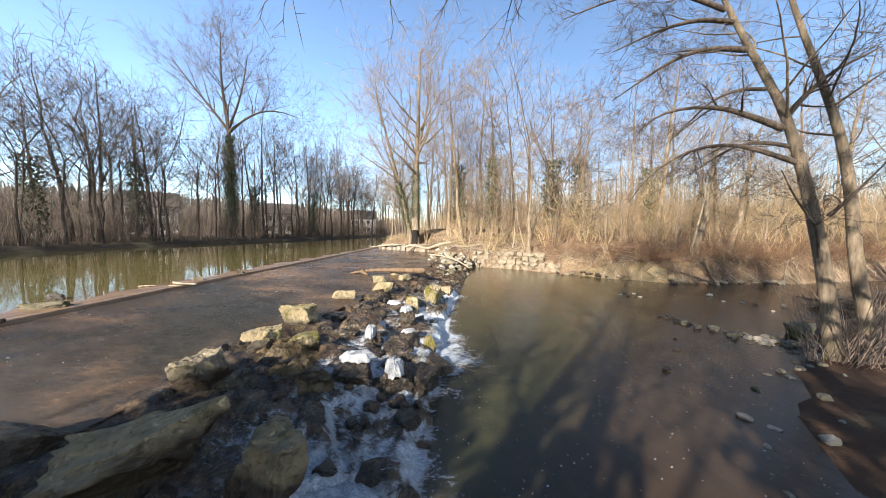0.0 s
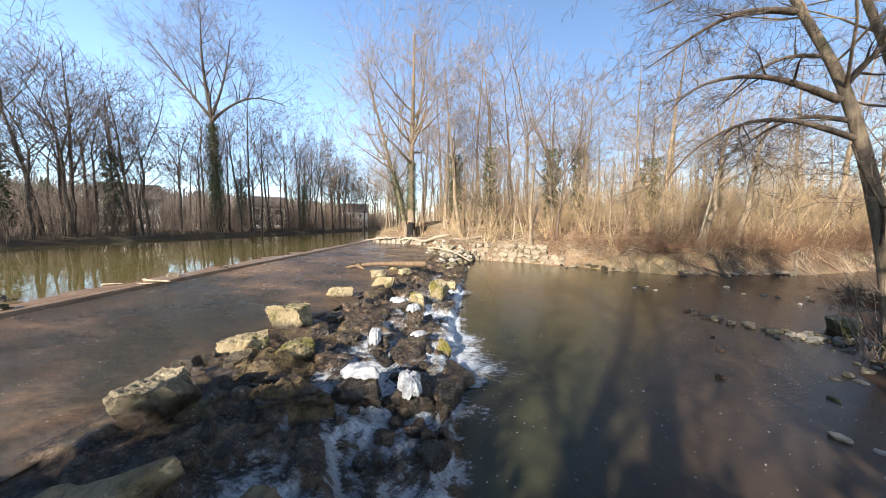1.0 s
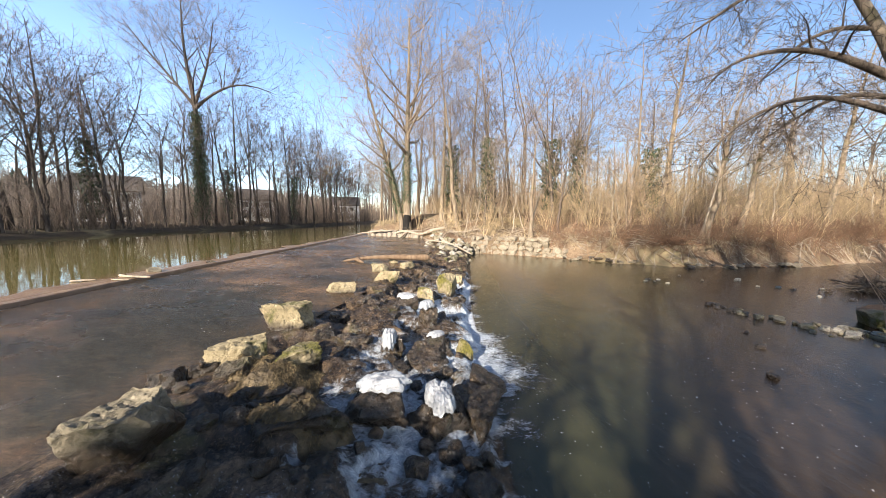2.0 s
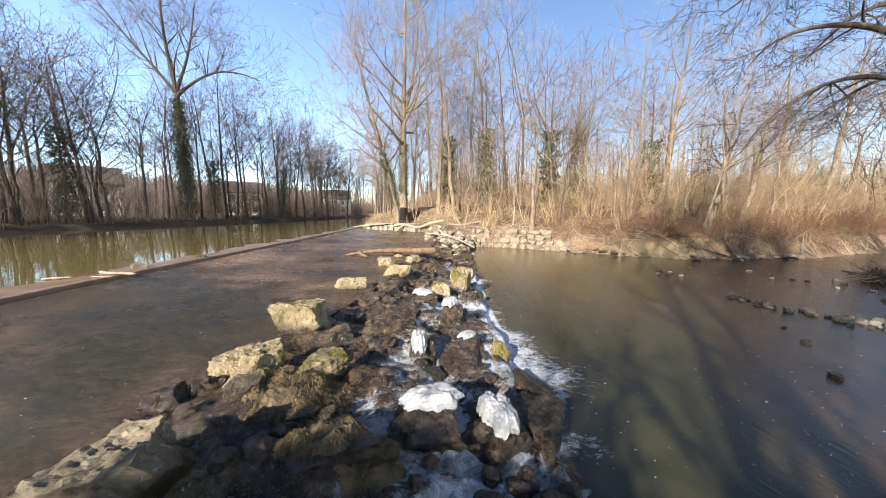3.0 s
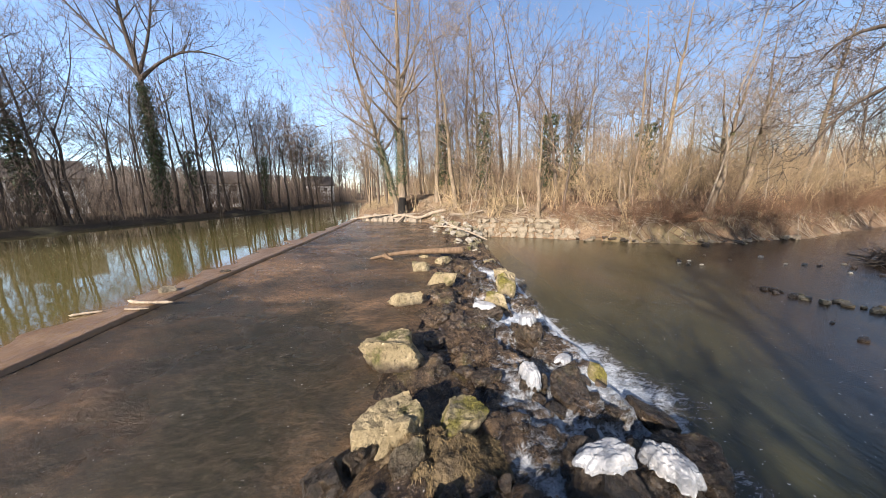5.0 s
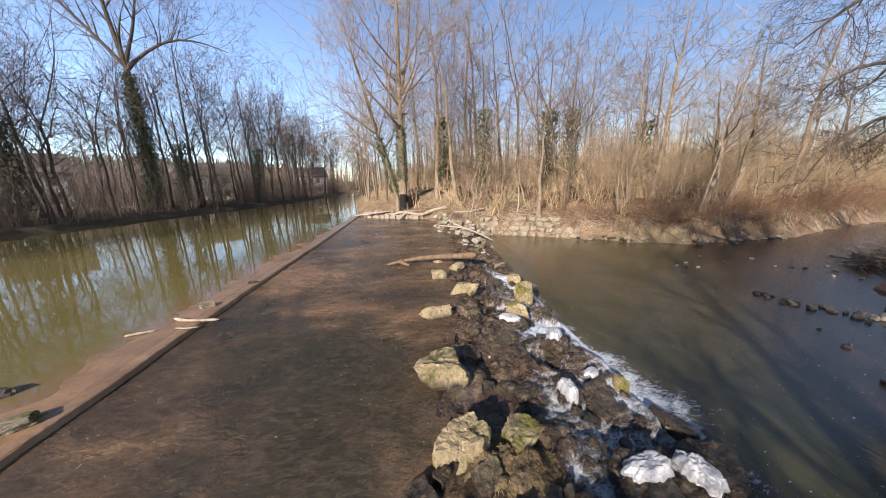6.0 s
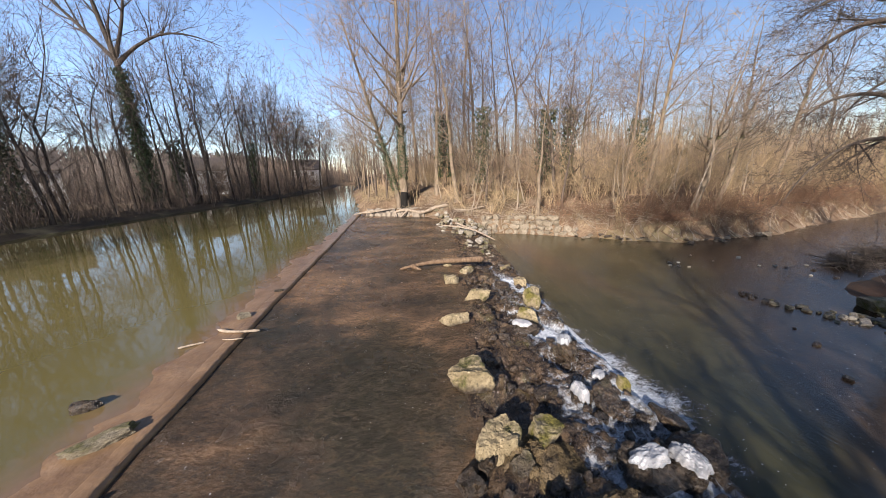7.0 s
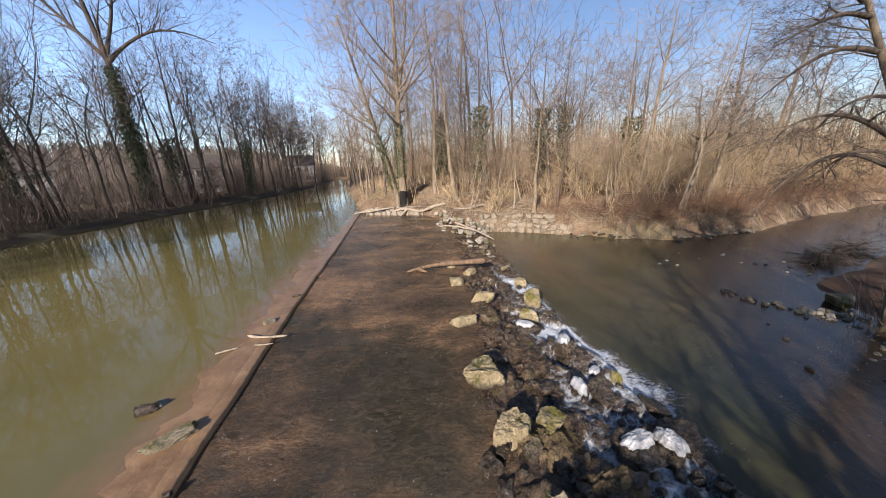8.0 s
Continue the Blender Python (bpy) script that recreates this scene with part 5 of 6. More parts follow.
    # thicket of shoots round the foot
    n = 150
    a = rng.uniform(0, 6.28, n)
    r = rng.uniform(0.2, 1.3, n)
    p0 = np.stack([0.3 + r * np.cos(a), -0.2 + r * np.sin(a), np.full(n, -0.9)], 1)
    h = rng.uniform(0.8, 3.2, n)
    lean = rng.normal(0, 0.35, (n, 2))
    pts = np.stack([p0 + np.c_[lean * q, np.ones(n) * q] * h[:, None] for q in (0, 0.35, 0.7, 1.0)], 1)
    v, f = tubes(pts, np.linspace(0.016, 0.005, 4)[None] * np.ones((n, 1)), 3)
    tagged(part("undergrowth", mesh_of("undergrowth", v, f, M_TWIG, False), M_TWIG, ob, "thin bare shoots round the foot"), kind="stuff")


def pattern_tree(seed, height, r, spec, bark, twig, lean=0.03, label="tall slender bare tree in the riverside wood", wander=0.03):
    rng = np.random.default_rng(seed)
    ob = thing("tree", label, "tree")
    forked = "kids" in spec[0]
    tree_parts(ob, rng, [(trunk_path(rng, height * (0.50 if forked else 1.0), rng.normal(0, lean, 2), wander), r, r * 0.6 if forked else 0.02)], spec, bark, twig, 7)
    return ob


def place(ob, x, y, turn, s=1.0, sz=None):
    return pose(x, y, ground_at(x, y) - 0.05, 0, 0, turn) @ Matrix.Diagonal((s, s, sz or s, 1))


big_ivy_tree()
big_centre_tree()
near_tree()

WOOD = "trees of the far wood"
LEFT = "trees of the opposite bank"
wood = [pattern_tree(100 + a, 20, (0.26, 0.20, 0.30, 0.17)[a % 4], (SLIM, BROAD, SLIM)[a % 3], (M_BARK_TAN, M_BARK, M_BARK_TAN)[a % 3], (M_TWIG_MIX, M_TWIG_TAN, M_TWIG_MIX)[a % 3]) for a in range(8)]
dark = [pattern_tree(200 + a, 20, (0.19, 0.15, 0.23)[a % 3], (BROAD, BROAD, SLIM)[a % 3], M_BARK_DARK, M_TWIG, label="bare dark-barked tree on the opposite bank") for a in range(6)]
for o in wood:
    tagged(o, group=WOOD)
for o in dark:
    tagged(o, group=LEFT)
used = set()


def plant(kinds, k, x, y, height, turn=None):
    o = kinds[k % len(kinds)]
    m = place(o, x, y, T.uniform(0, 360) if turn is None else turn, 0.55 + 0.45 * height / 20, height / 20)
    if o.name in used:
        return copy_thing(o, m)
    used.add(o.name)
    o.matrix_basis = m
    return o


# trees that stand out, by place and height
for n, (x, y, h) in enumerate([(4.97, 30.6, 22), (15.9, 31.8, 23), (13.2, 39, 26), (21.7, 19.5, 16), (15.3, 21.5, 12), (19.2, 22.6, 13.5), (12.4, 19.4, 9), (14.9, 19.4, 10.5), (9.8, 33.8, 20), (14.7, 34.5, 19), (24.8, 20, 14), (7.4, 27.5, 12), (9.2, 24.5, 11), (11, 27, 13)]):
    plant(wood, n, x, y, h)
for n, (x, y, h) in enumerate([(-35.0, 25.6, 18), (-37, 29.5, 19), (-34.8, 31.5, 18), (-36.5, 35.5, 20), (-33.6, 37.5, 19), (-31.6, 47.6, 17), (-29.6, 50.6, 20), (-28.4, 56, 18), (-26.6, 60.5, 20), (-23.9, 67, 19), (-22.3, 80, 20), (-20, 93, 19), (-44, 35, 26), (-36.5, 20, 17), (-37, 13, 18), (-36, 6, 19), (-35.2, 22.5, 18), (-36.8, 26.8, 20), (-35.6, 17.2, 19), (-38.6, 21.5, 17), (-39.5, 29, 19), (-35.4, 10, 18), (-38, 16, 20), (-40.5, 37, 18), (-35.6, 33.6, 16), (-34.2, 41.5, 18), (-22, 120, 18), (-23, 128, 19), (-22, 135, 18), (-25, 146, 19), (-28, 150, 20), (-31, 147, 19), (-26, 157, 21), (-34, 152, 20), (-24, 162, 21)]):
    plant(dark, n, x, y, h * (1.28 if y > 38 else 1.0))
n = 0
while n < 52:            # the rest of the opposite bank
    x, y = T.uniform(-110, -24), T.uniform(-10, 130)
    d = float(shore_dist(np.array([x]), np.array([y]))[0])
    if d < 2.5 or d > 45 or T.random() > math.exp(-d / 11):
        continue
    plant(dark, T.integers(0, 6), x, y, T.uniform(13, 19) if y < 40 else T.uniform(16, 22))
    n += 1
n = 0
while n < 26:            # the row of crowns along the bend of the upper river
    x, y = T.uniform(-42, -19), T.uniform(44, 112)
    d = float(shore_dist(np.array([x]), np.array([y]))[0])
    if d < 1.2 or d > 9:
        continue
    plant(dark, n, x, y, T.uniform(19, 25))
    n += 1
for n, (x, y, h) in enumerate([(-3.5, 36, 15), (-2.5, 41, 17), (-4.2, 46, 16), (-3.0, 52, 18), (-5.5, 57, 16), (-5.2, 64, 18), (-7.0, 70, 17), (-6.5, 78, 19), (-8.0, 86, 18), (-8.5, 95, 19), (-10, 104, 18), (-10.5, 116, 20), (-12, 128, 19),
                               (-14, 143, 19), (-17, 145, 20), (-20, 146, 19), (-11, 148, 21), (-23, 140, 19), (-16, 152, 21), (-22, 154, 22), (-8, 140, 20), (2, 38, 13), (-1, 33, 9), (1.5, 45, 16)]):
    plant(wood, n + 3, x, y, h)      # along and across the upper river
n = 0
while n < 78:           # the rest of the far wood
    x, y = T.uniform(-8, 95), T.uniform(14, 95)
    d = float(shore_dist(np.array([x]), np.array([y]))[0])
    if d < 3.5 or d > 60 or T.random() > math.exp(-d / 20):
        continue
    plant(wood, T.integers(0, 8), x, y, T.uniform(8, 14) if d < 9 else T.uniform(12, 20))
    n += 1
sap = [pattern_tree(300 + a, 20, (0.13, 0.10, 0.15)[a], [dict(n=11, t0=0.30, t1=0.99, ang=50, length=0.26, m=4, lift=0.4, wander=0.12, shape=0.5), dict(kids=F4, m=2, lift=0.2, wander=0.12, rmin=0.018), dict(kids=F4, m=2, lift=0.1, wander=0.12, rmin=0.015)],
                    M_BARK_PALE, M_TWIG_TAN, 0.06, "slender pale-barked young tree at the edge of the wood", 0.05) for a in range(3)]
for o in sap:
    tagged(o, group="young trees of the far wood")
n = 0
while n < 46:           # pale young trees along the edge of the wood
    x, y = T.uniform(1, 50), T.uniform(14, 45)
    d = float(shore_dist(np.array([x]), np.array([y]))[0])
    if d < 2.5 or d > 15:
        continue
    plant(sap, n, x, y, T.uniform(7, 14))
    n += 1
for n, (x, y, h) in enumerate([(-7.6, -20.5, 21), (-4.5, -18.5, 18), (-1.5, -20, 20), (1.5, -17.5, 19), (5, -19, 18), (9.5, -17, 19), (14.5, -13, 18), (20, -8, 17), (25, -3, 16), (28, 0.5, 15), (-6, -27, 22), (3, -27, 21), (23, -14, 20), (33, -4, 17)]):
    plant(wood, n, x, y, h)      # near bank, behind


def overhang():
    """A tree on the near bank whose long limb reaches out over the weir."""
    x, y, rng = 9.6, -12.2, np.random.default_rng(19)
    ob = thing("tree", "bare tree on the near bank with overhanging limbs", "tree", (x, y, ground_at(x, y)))
    a = resample([(0, 0, -0.3), (-0.2, 0.3, 3), (-0.5, 0.6, 7), (-0.6, 0.9, 11), (-0.5, 1.2, 15)], 14)
    b = resample([(-0.4, 0.5, 5.2), (-2.2, 2.6, 6.2), (-4.2, 5.0, 6.4), (-5.6, 6.5, 6.0), (-6.8, 7.1, 5.6)], 16)
    c = resample([(-0.4, 0.5, 5.4), (-1.8, 2.8, 6.4), (-3.6, 5.2, 6.5), (-4.7, 6.5, 6.1), (-5.6, 7.2, 5.7)], 14)
    d = resample([(-0.4, 0.5, 5.8), (-1.0, 3.0, 6.6), (-2.6, 5.4, 6.5), (-3.8, 6.6, 6.1), (-4.6, 7.0, 5.7)], 14)
    tree_parts(ob, rng, [(a, 0.26, 0.05)], [dict(n=10, t0=0.5, t1=0.98, ang=50, length=0.28, m=6, lift=0.4, wander=0.1)] + BIG[1:], M_BARK, M_TWIG, 9, True)
    hang = [dict(n=14, t0=0.62, t1=1.0, ang=60, length=0.075, m=6, lift=-1.0, wander=0.14, shape=0.1, thin=0.35, rmin=0.006), dict(kids=F4, m=4, lift=-0.3, wander=0.18, rmin=0.0045), dict(kids=F4, m=2, lift=-0.1, wander=0.15, rmin=0.004)]
    tree_parts(ob, rng, [(b, 0.09, 0.012), (c, 0.08, 0.012), (d, 0.08, 0.012)], hang, M_BARK_DARK, M_TWIG, 7, True)


def ivy_tree(x, y, h, seed, label="unseen ivy-clad tree on the near bank, added for its shade", group="ivy trees of the near bank", n=2600, top=0.62):
    rng = np.random.default_rng(seed)
    ob = thing("tree", label, "tree", (x, y, ground_at(x, y)), group)
    p = trunk_path(rng, h, rng.normal(0, 0.03, 2))
    tree_parts(ob, rng, [(p, 0.24, 0.03)], SLIM, M_BARK, M_TWIG, 7)
    ivy_on(ob, rng, p, (0.45, 0.5), 1.0, h * top, n, 0.17, 0.30)


overhang()
# unseen ivied trees added behind the view, sized to shade the front stones and pool
for n, (x, y, h) in enumerate([(-7.0, -15.0, 7.2), (-5.0, -15.4, 7.0), (-2.6, -15.4, 9.5), (1.0, -16.2, 12)]):
    ivy_tree(x, y, h, 40 + n, n=2600 if n < 2 else 1000, top=0.85 if n < 2 else 0.62)


for n, (x, y, h) in enumerate([(10.6, 29.0, 15), (17.2, 26.5, 14), (21.5, 29, 15), (27.0, 24, 13), (6.6, 33, 14)]):
    ivy_tree(x, y, h, 60 + n, "bare tree of the far wood with ivy on its trunk", "ivy trees of the far wood", 900)
for n, (x, y, h) in enumerate([(-38.5, 33.0, 17), (-33.5, 50.5, 16), (-27.2, 63.5, 17), (-40, 24, 15)]):
    ivy_tree(x, y, h, 80 + n, "bare tree of the opposite bank with ivy on its trunk", "ivy trees of the opposite bank", 1000)


# ---- undergrowth ----
def stems(name, n, xy, height, lean, r, mat, label, seed, m=4, clump=0, category="undergrowth"):
    """Very many thin stems as one object."""
    rng = np.random.default_rng(seed)
    p = np.asarray(xy(rng, n))
    if clump:
        p = p[rng.integers(0, max(1, n // clump), n)] + rng.normal(0, 0.25, (n, 2))
    z = land_z(p[:, 0], p[:, 1])
    d = shore_dist(p[:, 0], p[:, 1])
    ok = d > 0.3
    p, z = p[ok], z[ok]
    n = len(p)
    h = rng.uniform(*height, n)
    a = rng.normal(0, lean, (n, 2))
    q = np.linspace(0, 1, m)
    pts = np.zeros((n, m, 3))
    pts[:, :, 0] = p[:, :1] + a[:, :1] * h[:, None] * q ** 1.6 + rng.normal(0, 0.02, (n, m)) * h[:, None]
    pts[:, :, 1] = p[:, 1:] + a[:, 1:] * h[:, None] * q ** 1.6 + rng.normal(0, 0.02, (n, m)) * h[:, None]
    droop = np.clip(np.hypot(*a.T) - 0.5, 0, 1.5)[:, None] * 0.45 * h[:, None]
    pts[:, :, 2] = z[:, None] - 0.05 + h[:, None] * q - droop * q ** 2.5
    v, f = tubes(pts, np.linspace(1, 0.35, m)[None] * (r * rng.uniform(0.6, 1.3, n))[:, None], 3)
    tagged(new(name, mesh_of(name, v, f, mat)), label, category, kind="stuff")


def far_zone(d0, d1, x0, x1):
    def pick(rng, n):
        out = np.zeros((0, 2))
        while len(out) < n:
            c = np.stack([rng.uniform(x0, x1, 4 * n), rng.uniform(8, 70, 4 * n)], 1)
            d = shore_dist(c[:, 0], c[:, 1])
            out = np.vstack([out, c[(d > d0) & (d < d1)]])
        return out[:n]
    return pick


def left_zone(d0, d1):
    def pick(rng, n):
        out = np.zeros((0, 2))
        while len(out) < n:
            c = np.stack([rng.uniform(-75, -18, 4 * n), rng.uniform(-5, 170, 4 * n)], 1)
            d = shore_dist(c[:, 0], c[:, 1])
            out = np.vstack([out, c[(d > d0) & (d < d1)]])
        return out[:n]
    return pick


def shrubs(name, n, xy, height, r, mat, label, seed, lean=0.30):
    """Branching bare bushes, too many to count, as one object."""
    rng = np.random.default_rng(seed)
    p = np.asarray(xy(rng, n))
    p = p[shore_dist(p[:, 0], p[:, 1]) > 0.4]
    p = np.repeat(p, 5, axis=0) + rng.normal(0, 0.18, (5 * len(p), 2))
    k = len(p)
    z, h, a = land_z(p[:, 0], p[:, 1]), rng.uniform(*height, k), rng.normal(0, lean, (k, 2))
    q = np.linspace(0, 1, 4)
    pts = np.stack([p[:, :1] + a[:, :1] * h[:, None] * q, p[:, 1:] + a[:, 1:] * h[:, None] * q, z[:, None] - 0.05 + h[:, None] * (q - 0.12 * q ** 2)], 2)
    pts[:, 1:] += rng.normal(0, 0.03, (k, 3, 3)) * h[:, None, None]
    rad = r * np.linspace(1, 0.5, 4)[None] * rng.uniform(0.7, 1.3, (k, 1))
    one = forks(rng, pts, rad, F4, m=2, lift=0.1, wander=0.1, rmin=r * 0.5)
    two = forks(rng, *one, F4, m=2, lift=0.05, wander=0.1, rmin=r * 0.42)
    ob = tagged(new(name, mesh_of(name, *joined([tubes(pts, rad, 3), tubes(*one, 3)]), mat)), label, "undergrowth", kind="stuff")
    tagged(part("spray", mesh_of("spray", *spikes(*two), mat), mat, ob), kind="stuff")


stems("thicket_tan", 900, far_zone(3.0, 30, -9, 75), (1.0, 3.4), 0.26, 0.020, M_TWIG_TAN, "dense tan thicket of thin upright shoots", 1, clump=5)
stems("thicket_brown", 800, far_zone(4, 34, -6, 75), (1.4, 4.2), 0.28, 0.021, M_TWIG_RED, "dense reddish brown thicket of bare shoots", 2, clump=4)
shrubs("wood_bushes", 330, far_zone(2.5, 26, 4, 70), (0.8, 2.6), 0.022, M_TWIG_TAN, "tan branching bare bushes under the trees", 11)
shrubs("wood_brush", 230, far_zone(4, 30, 4, 70), (1.4, 3.6), 0.024, M_TWIG_RED, "reddish brown branching brushwood under the trees", 12)
shrubs("tall_brush", 70, far_zone(4, 20, 17, 60), (2.4, 5.2), 0.028, M_TWIG_TAN, "tall tan brushwood crowding the bank", 15, 0.22)
shrubs("water_edge_brush", 130, far_zone(1.0, 4.0, 14, 60), (0.7, 1.6), 0.010, M_BRAMBLE, "red-brown brush above the water's edge", 13, 0.5)
stems("dry_grass", 5200, far_zone(0.7, 6.0, -5, 60), (0.25, 0.9), 0.55, 0.013, M_REED, "matted dry straw-coloured grass on the bank", 3, 3, clump=14)
stems("brambles", 2600, far_zone(0.6, 4.5, 13, 50), (0.6, 1.7), 0.75, 0.010, M_BRAMBLE, "tangle of reddish brown bramble canes", 4, 5, clump=9)
stems("bank_scrub", 6000, left_zone(0.8, 26), (1.5, 6.5), 0.24, 0.026, M_SCRUB, "dark brown bare scrub along the opposite bank", 5, clump=5)
shrubs("bank_brush", 460, left_zone(0.6, 14), (1.4, 5.2), 0.030, M_SCRUB, "dark branching brush along the opposite bank", 14)
stems("bank_grass", 2600, left_zone(0.4, 6), (0.3, 0.9), 0.5, 0.014, M_SCRUB, "withered dark grass on the opposite bank", 6, 3, clump=8)


def litter(name, n, xy, length, r, mat, label, seed):
    """Fallen sticks lying on the bank, too many to count."""
    rng = np.random.default_rng(seed)
    p = np.asarray(xy(rng, n))
    a, ln = rng.uniform(0, math.pi, n), rng.uniform(*length, n)
    q = np.linspace(-0.5, 0.5, 4)
    x = p[:, :1] + np.cos(a)[:, None] * ln[:, None] * q + rng.normal(0, 0.05, (n, 4))
    y = p[:, 1:] + np.sin(a)[:, None] * ln[:, None] * q + rng.normal(0, 0.05, (n, 4))
    z = land_z(x, y) + rng.uniform(0.0, 0.05, (n, 1)) + (q + 0.5) * rng.uniform(0, 0.25, (n, 1)) * ln[:, None]
    v, f = tubes(np.stack([x, y, z], 2), np.linspace(1, 0.4, 4)[None] * (r * rng.uniform(0.5, 1.5, n))[:, None], 4)
    tagged(new(name, mesh_of(name, v, f, mat)), label, "debris", kind="stuff")


litter("fallen_sticks", 900, far_zone(0.3, 6.0, 3, 45), (0.5, 2.4), 0.022, M_WOOD, "bleached fallen sticks strewn over the bank", 71)
litter("dark_sticks", 500, far_zone(0.3, 5.0, 12, 45), (0.4, 1.8), 0.020, M_BRAMBLE, "reddish brown dead sticks along the water", 72)


def brush_pile(x, y, w, h, n, mat, label, seed):
    """A heap of tangled dead branches."""
    rng = np.random.default_rng(seed)
    ob = thing("brush_pile", label, "brush", (x, y, max(ground_at(x, y), LOW)))
    c = rng.normal(0, 0.36, (n, 3)) * [w, w * 0.6, 0] + np.c_[np.zeros((n, 2)), np.abs(rng.normal(0.25, 0.30, n)) * h]
    c[:, 2] *= np.clip(1.2 - np.hypot(c[:, 0], c[:, 1]) / w, 0.15, 1)
    d = rng.normal(size=(n, 3)) * [1, 0.8, 0.25]
    d /= np.linalg.norm(d, axis=1, keepdims=True)
    ln = rng.uniform(0.35, 1.0, n)[:, None] * w
    pts = np.stack([c + d * ln * q + rng.normal(0, 0.05, (n, 3)) for q in (-0.5, -0.15, 0.2, 0.5)], 1)
    pts[:, :, 2] = np.maximum(pts[:, :, 2], 0.02)
    rad = np.linspace(1, 0.4, 4)[None] * rng.uniform(0.010, 0.035, n)[:, None]
    for k in range(0, n, max(1, n // 10)):
        part("branch", mesh_of("branch", *tubes(pts[k:k + 1], rad[k:k + 1] * 1.5, 5), mat, True), mat, ob)
    tw = forks(rng, pts, rad, F4, m=2, lift=0.0, wander=0.1, rmin=0.008)
    tagged(part("tangle", mesh_of("tangle", *joined([tubes(pts, rad, 4), tubes(*tw, 3)]), mat), mat, ob), kind="stuff")


brush_pile(20.0, 12.8, 1.7, 0.8, 70, M_BRAMBLE, "heap of dead brown branches on the far bank", 91)
brush_pile(21.6, 4.4, 1.5, 0.8, 80, M_BARK_DARK, "dark tangle of driftwood branches in the shallows", 92)
brush_pile(25.0, 5.0, 1.6, 0.8, 60, M_BARK_DARK, "dark tangle of driftwood branches in the shallows", 93)
log("dead_limb", [(12.4, 19.6, 1.0), (12.9, 20.2, 2.6), (13.6, 20.9, 4.2), (14.1, 21.5, 5.2)], 0.07, 0.03, M_WOOD, "pale dead limb leaning among the bushes", 7, 14, 0.08, "branch")
log("dead_limb", [(22.6, 15.6, 1.2), (21.9, 16.2, 2.4), (21.0, 16.9, 3.6)], 0.06, 0.03, M_WOOD, "pale dead limb leaning over the bank", 7, 14, 0.08, "branch")


# ---- distance ----
def build_far_conifers():
    rng = np.random.default_rng(6)
    ch = []
    for _ in range(260):
        x, y = rng.uniform(-520, -60), rng.uniform(60, 520)
        run = -0.80 * x + 0.60 * y
        if run < 170 or run > 330:
            continue
        z = float(land_z(np.array([x]), np.array([y]))[0])
        h, n = rng.uniform(6, 11), 7
        zz = np.linspace(0, 1, 6)
        p = np.stack([np.full(6, x), np.full(6, y), z + h * zz], 1)
        r = h * 0.24 * np.array([0.5, 1.0, 0.8, 0.55, 0.3, 0.03]) * rng.uniform(0.7, 1.2)
        ch.append(tubes(p[None], (r * rng.uniform(0.85, 1.15, 6))[None], n))
    v, f = joined(ch)
    tagged(new("far_conifers", mesh_of("far_conifers", v, f, M_CONIFER)), "dark green conifers on a distant hillside", "woods", kind="stuff")


def house(x, y, w, d, h, turn, label):
    z = ground_at(x, y)
    ob = thing("house", label, "house", (x, y, z))
    ob.rotation_euler = (0, 0, radians(turn))
    bm = bmesh.new()
    pts = [(-w / 2, -d / 2), (w / 2, -d / 2), (w / 2, d / 2), (-w / 2, d / 2)]
    lo, hi = [bm.verts.new((a, b, -0.5)) for a, b in pts], [bm.verts.new((a, b, h)) for a, b in pts]
    g = [bm.verts.new((-w / 2, 0, h + d * 0.42)), bm.verts.new((w / 2, 0, h + d * 0.42))]
    for a in range(4):
        bm.faces.new((lo[a], lo[(a + 1) % 4], hi[(a + 1) % 4], hi[a]))
    bm.faces.new((hi[3], hi[0], g[0]))
    bm.faces.new((hi[1], hi[2], g[1]))
    part("wall", bm, M_WHITEWALL, ob)
    bm = bmesh.new()
    e, t = 0.5, 0.25
    for s in (-1, 1):
        a = [(-w / 2 - e, s * (d / 2 + e), h - e * 0.84), (w / 2 + e, s * (d / 2 + e), h - e * 0.84), (w / 2 + e, 0, h + d * 0.42), (-w / 2 - e, 0, h + d * 0.42)]
        low = [bm.verts.new(p) for p in a]
        top = [bm.verts.new((p[0], p[1], p[2] + t)) for p in a]
        bm.faces.new(low)
        bm.faces.new(top)
        for q in range(4):
            bm.faces.new((low[q], low[(q + 1) % 4], top[(q + 1) % 4], top[q]))
    part("roof", bm, M_ROOF, ob)
    for s in (-1, 1):
        for fl in range(int(h // 2.8)):
            for c in np.arange(-w / 2 + 1.4, w / 2 - 0.9, 2.4):
                bm = bmesh.new()
                bmesh.ops.create_cube(bm, size=1, matrix=Matrix.Translation((c, s * (d / 2 + 0.0), 1.5 + 2.8 * fl)) @ Matrix.Diagonal((1.1, 0.08, 1.3, 1)))
                part("window", bm, M_GLASS, ob)
    return ob


build_far_conifers()


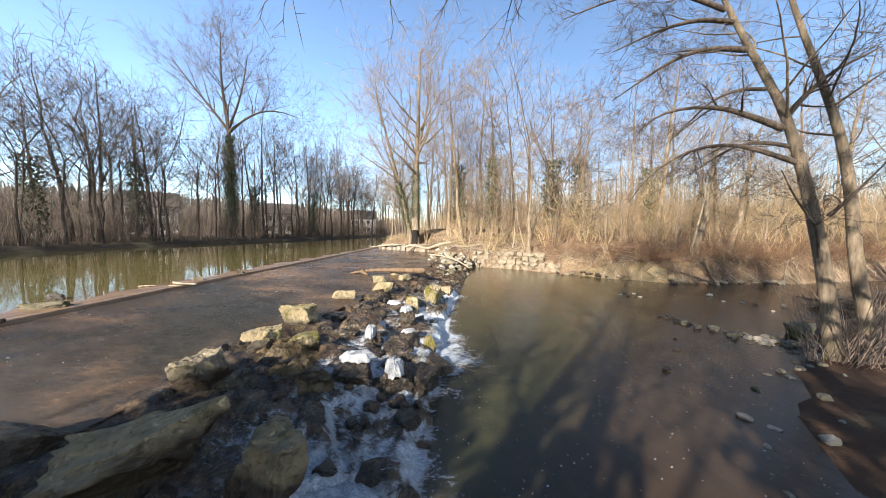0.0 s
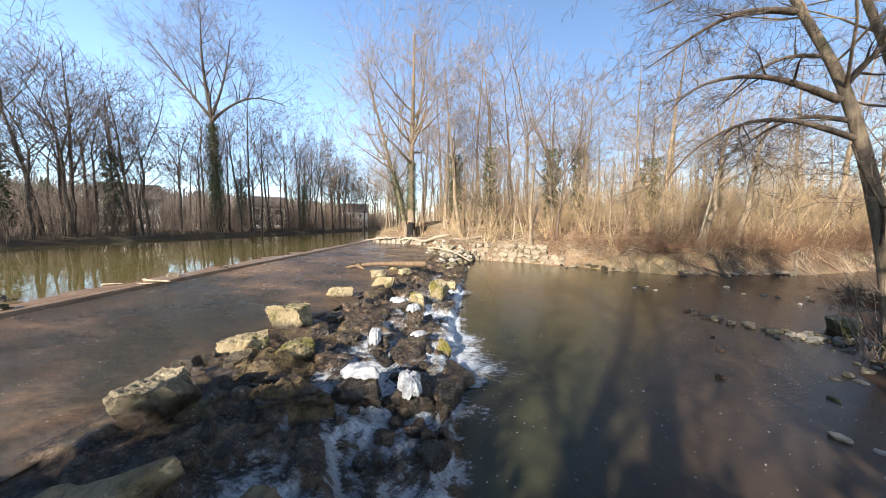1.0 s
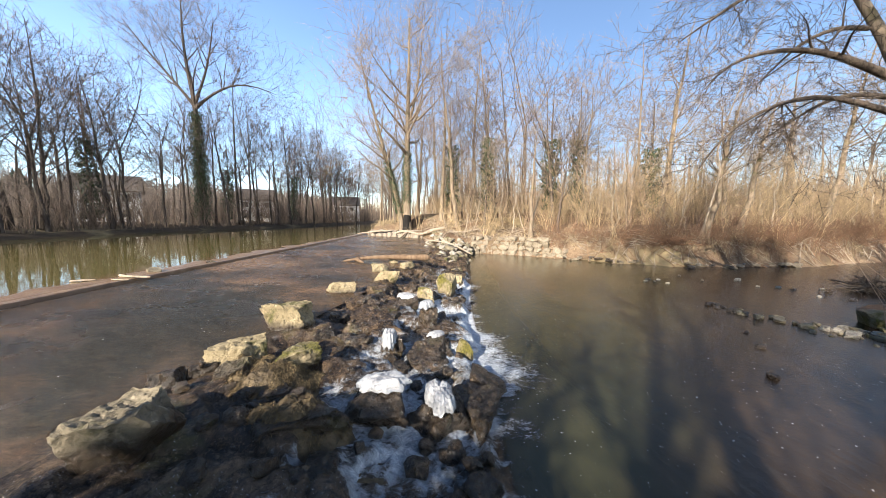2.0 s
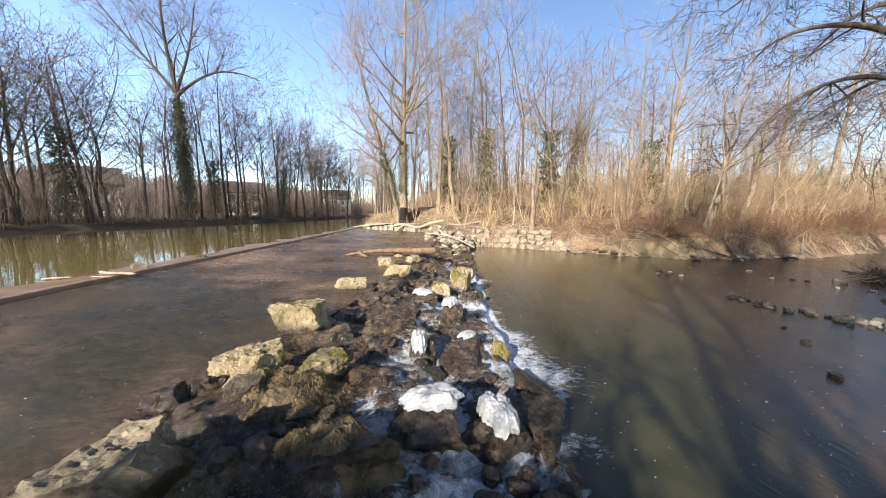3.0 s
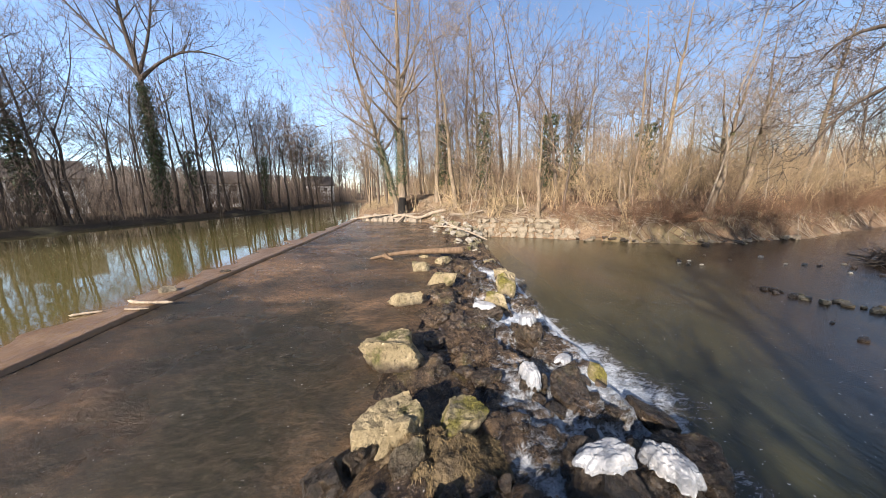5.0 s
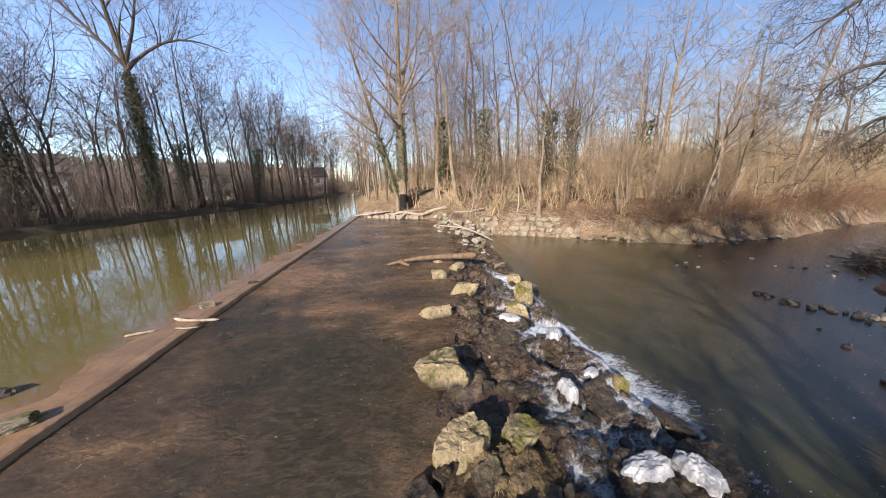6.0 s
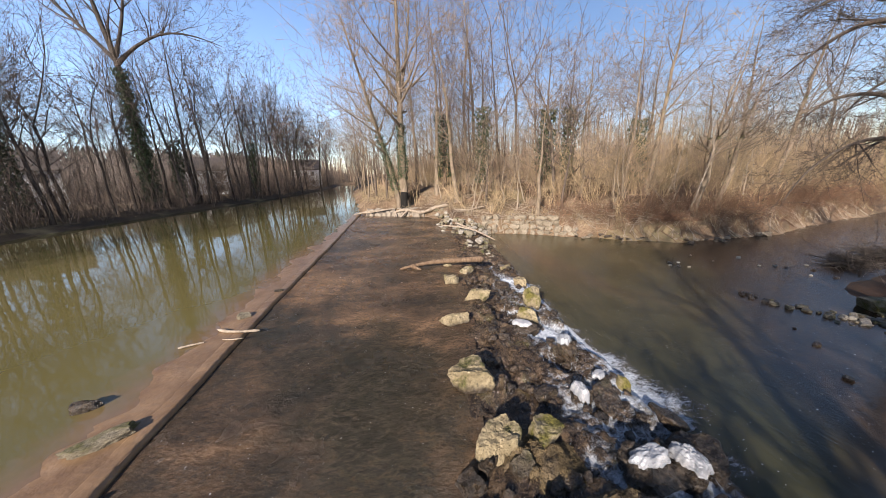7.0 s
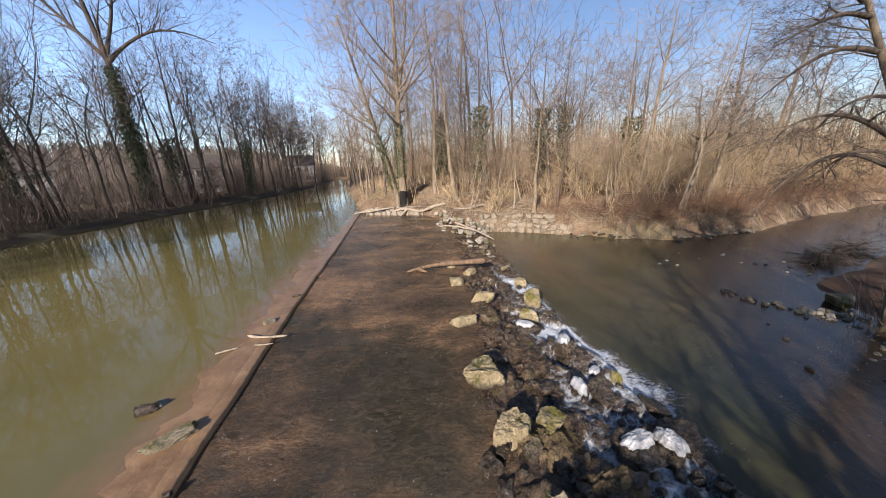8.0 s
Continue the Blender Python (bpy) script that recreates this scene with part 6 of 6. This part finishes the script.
def build_hill_wood():
    """The bare wood on the distant hillside: very many grey-brown stems with short boughs."""
    rng = np.random.default_rng(66)
    x, y = rng.uniform(-420, -34, 9000), rng.uniform(20, 420, 9000)
    run = -0.80 * x + 0.60 * y
    ok = (run > 95) & (run < 330) & (x < -0.25 * y - 10) & (shore_dist(x, y) > 22)
    x, y, run = x[ok], y[ok], run[ok]
    n, z = len(x), land_z(x, y)
    far = np.clip(run / 150, 0.7, 2.2)
    h = rng.uniform(5, 11, n)
    p0 = np.stack([x, y, z - 0.2], 1)
    stem = np.stack([p0 + np.stack([rng.normal(0, 0.04, n) * h * q, rng.normal(0, 0.04, n) * h * q, h * q], 1) for q in (0, 0.5, 1.0)], 1)
    ch = [tubes(stem, np.array([0.16, 0.11, 0.05])[None] * far[:, None], 3)]
    br = children(rng, stem, np.full((n, 3), 0.08), 5, 0.2, 0.95, 38, 0.5, 2, 0.4, 0.1)
    v, f = joined(ch)
    hill = new("hillside_wood", mesh_of("hillside_wood", v, f, M_HILL))
    tagged(hill, "grey-brown bare wood on a distant hillside", "woods", kind="stuff")
    v, f = spikes(br[0], np.repeat(0.10 * far, 5)[:, None] * np.ones((1, 2)))
    tagged(part("crown", mesh_of("crown", v, f, M_HILL), M_HILL, hill), kind="stuff")


build_hill_wood()


def build_back_wood():
    """The depth of the wood behind the front trees: stems with boughs, too many and too far to tell apart."""
    rng = np.random.default_rng(67)
    x, y = rng.uniform(-60, 190, 9000), rng.uniform(34, 210, 9000)
    d = shore_dist(x, y)
    ok = (d > 16) & (y > 40 + 0.1 * np.abs(x)) & ((x > -2) | (y > 150))
    x, y = x[ok][:3600], y[ok][:3600]
    n, z = len(x), land_z(x, y)
    h = rng.uniform(7, 15, n)
    q = np.array([0, 0.5, 1.0])
    lean = rng.normal(0, 0.05, (n, 2))
    stem = np.stack([x[:, None] + lean[:, :1] * h[:, None] * q, y[:, None] + lean[:, 1:] * h[:, None] * q, z[:, None] - 0.2 + h[:, None] * q], 2)
    wood_ob = new("back_wood", mesh_of("back_wood", *tubes(stem, np.array([0.17, 0.11, 0.04])[None] * rng.uniform(0.6, 1.3, (n, 1)), 3), M_FARWOOD))
    tagged(wood_ob, "deep brown bare wood behind the riverside trees", "woods", kind="stuff")
    br = children(rng, stem, np.full((n, 3), 0.07), 7, 0.12, 0.95, 40, 0.34, 2, 0.4, 0.1)
    tagged(part("spray", mesh_of("spray", *spikes(br[0], np.full((7 * n, 2), 0.05)), M_FARWOOD), M_FARWOOD, wood_ob), kind="stuff")


build_back_wood()
house(-27.5, 110, 9, 7, 6.0, 20, "white rendered house behind the riverside trees")
house(-42, 76, 8, 6, 5.8, 30, "low white house behind the opposite bank")
house(-55, 52, 8, 6, 5.8, 40, "white house half hidden by bare trees")
house(-52, 98, 9, 7, 3.4, 10, "pale house half hidden by bare trees")
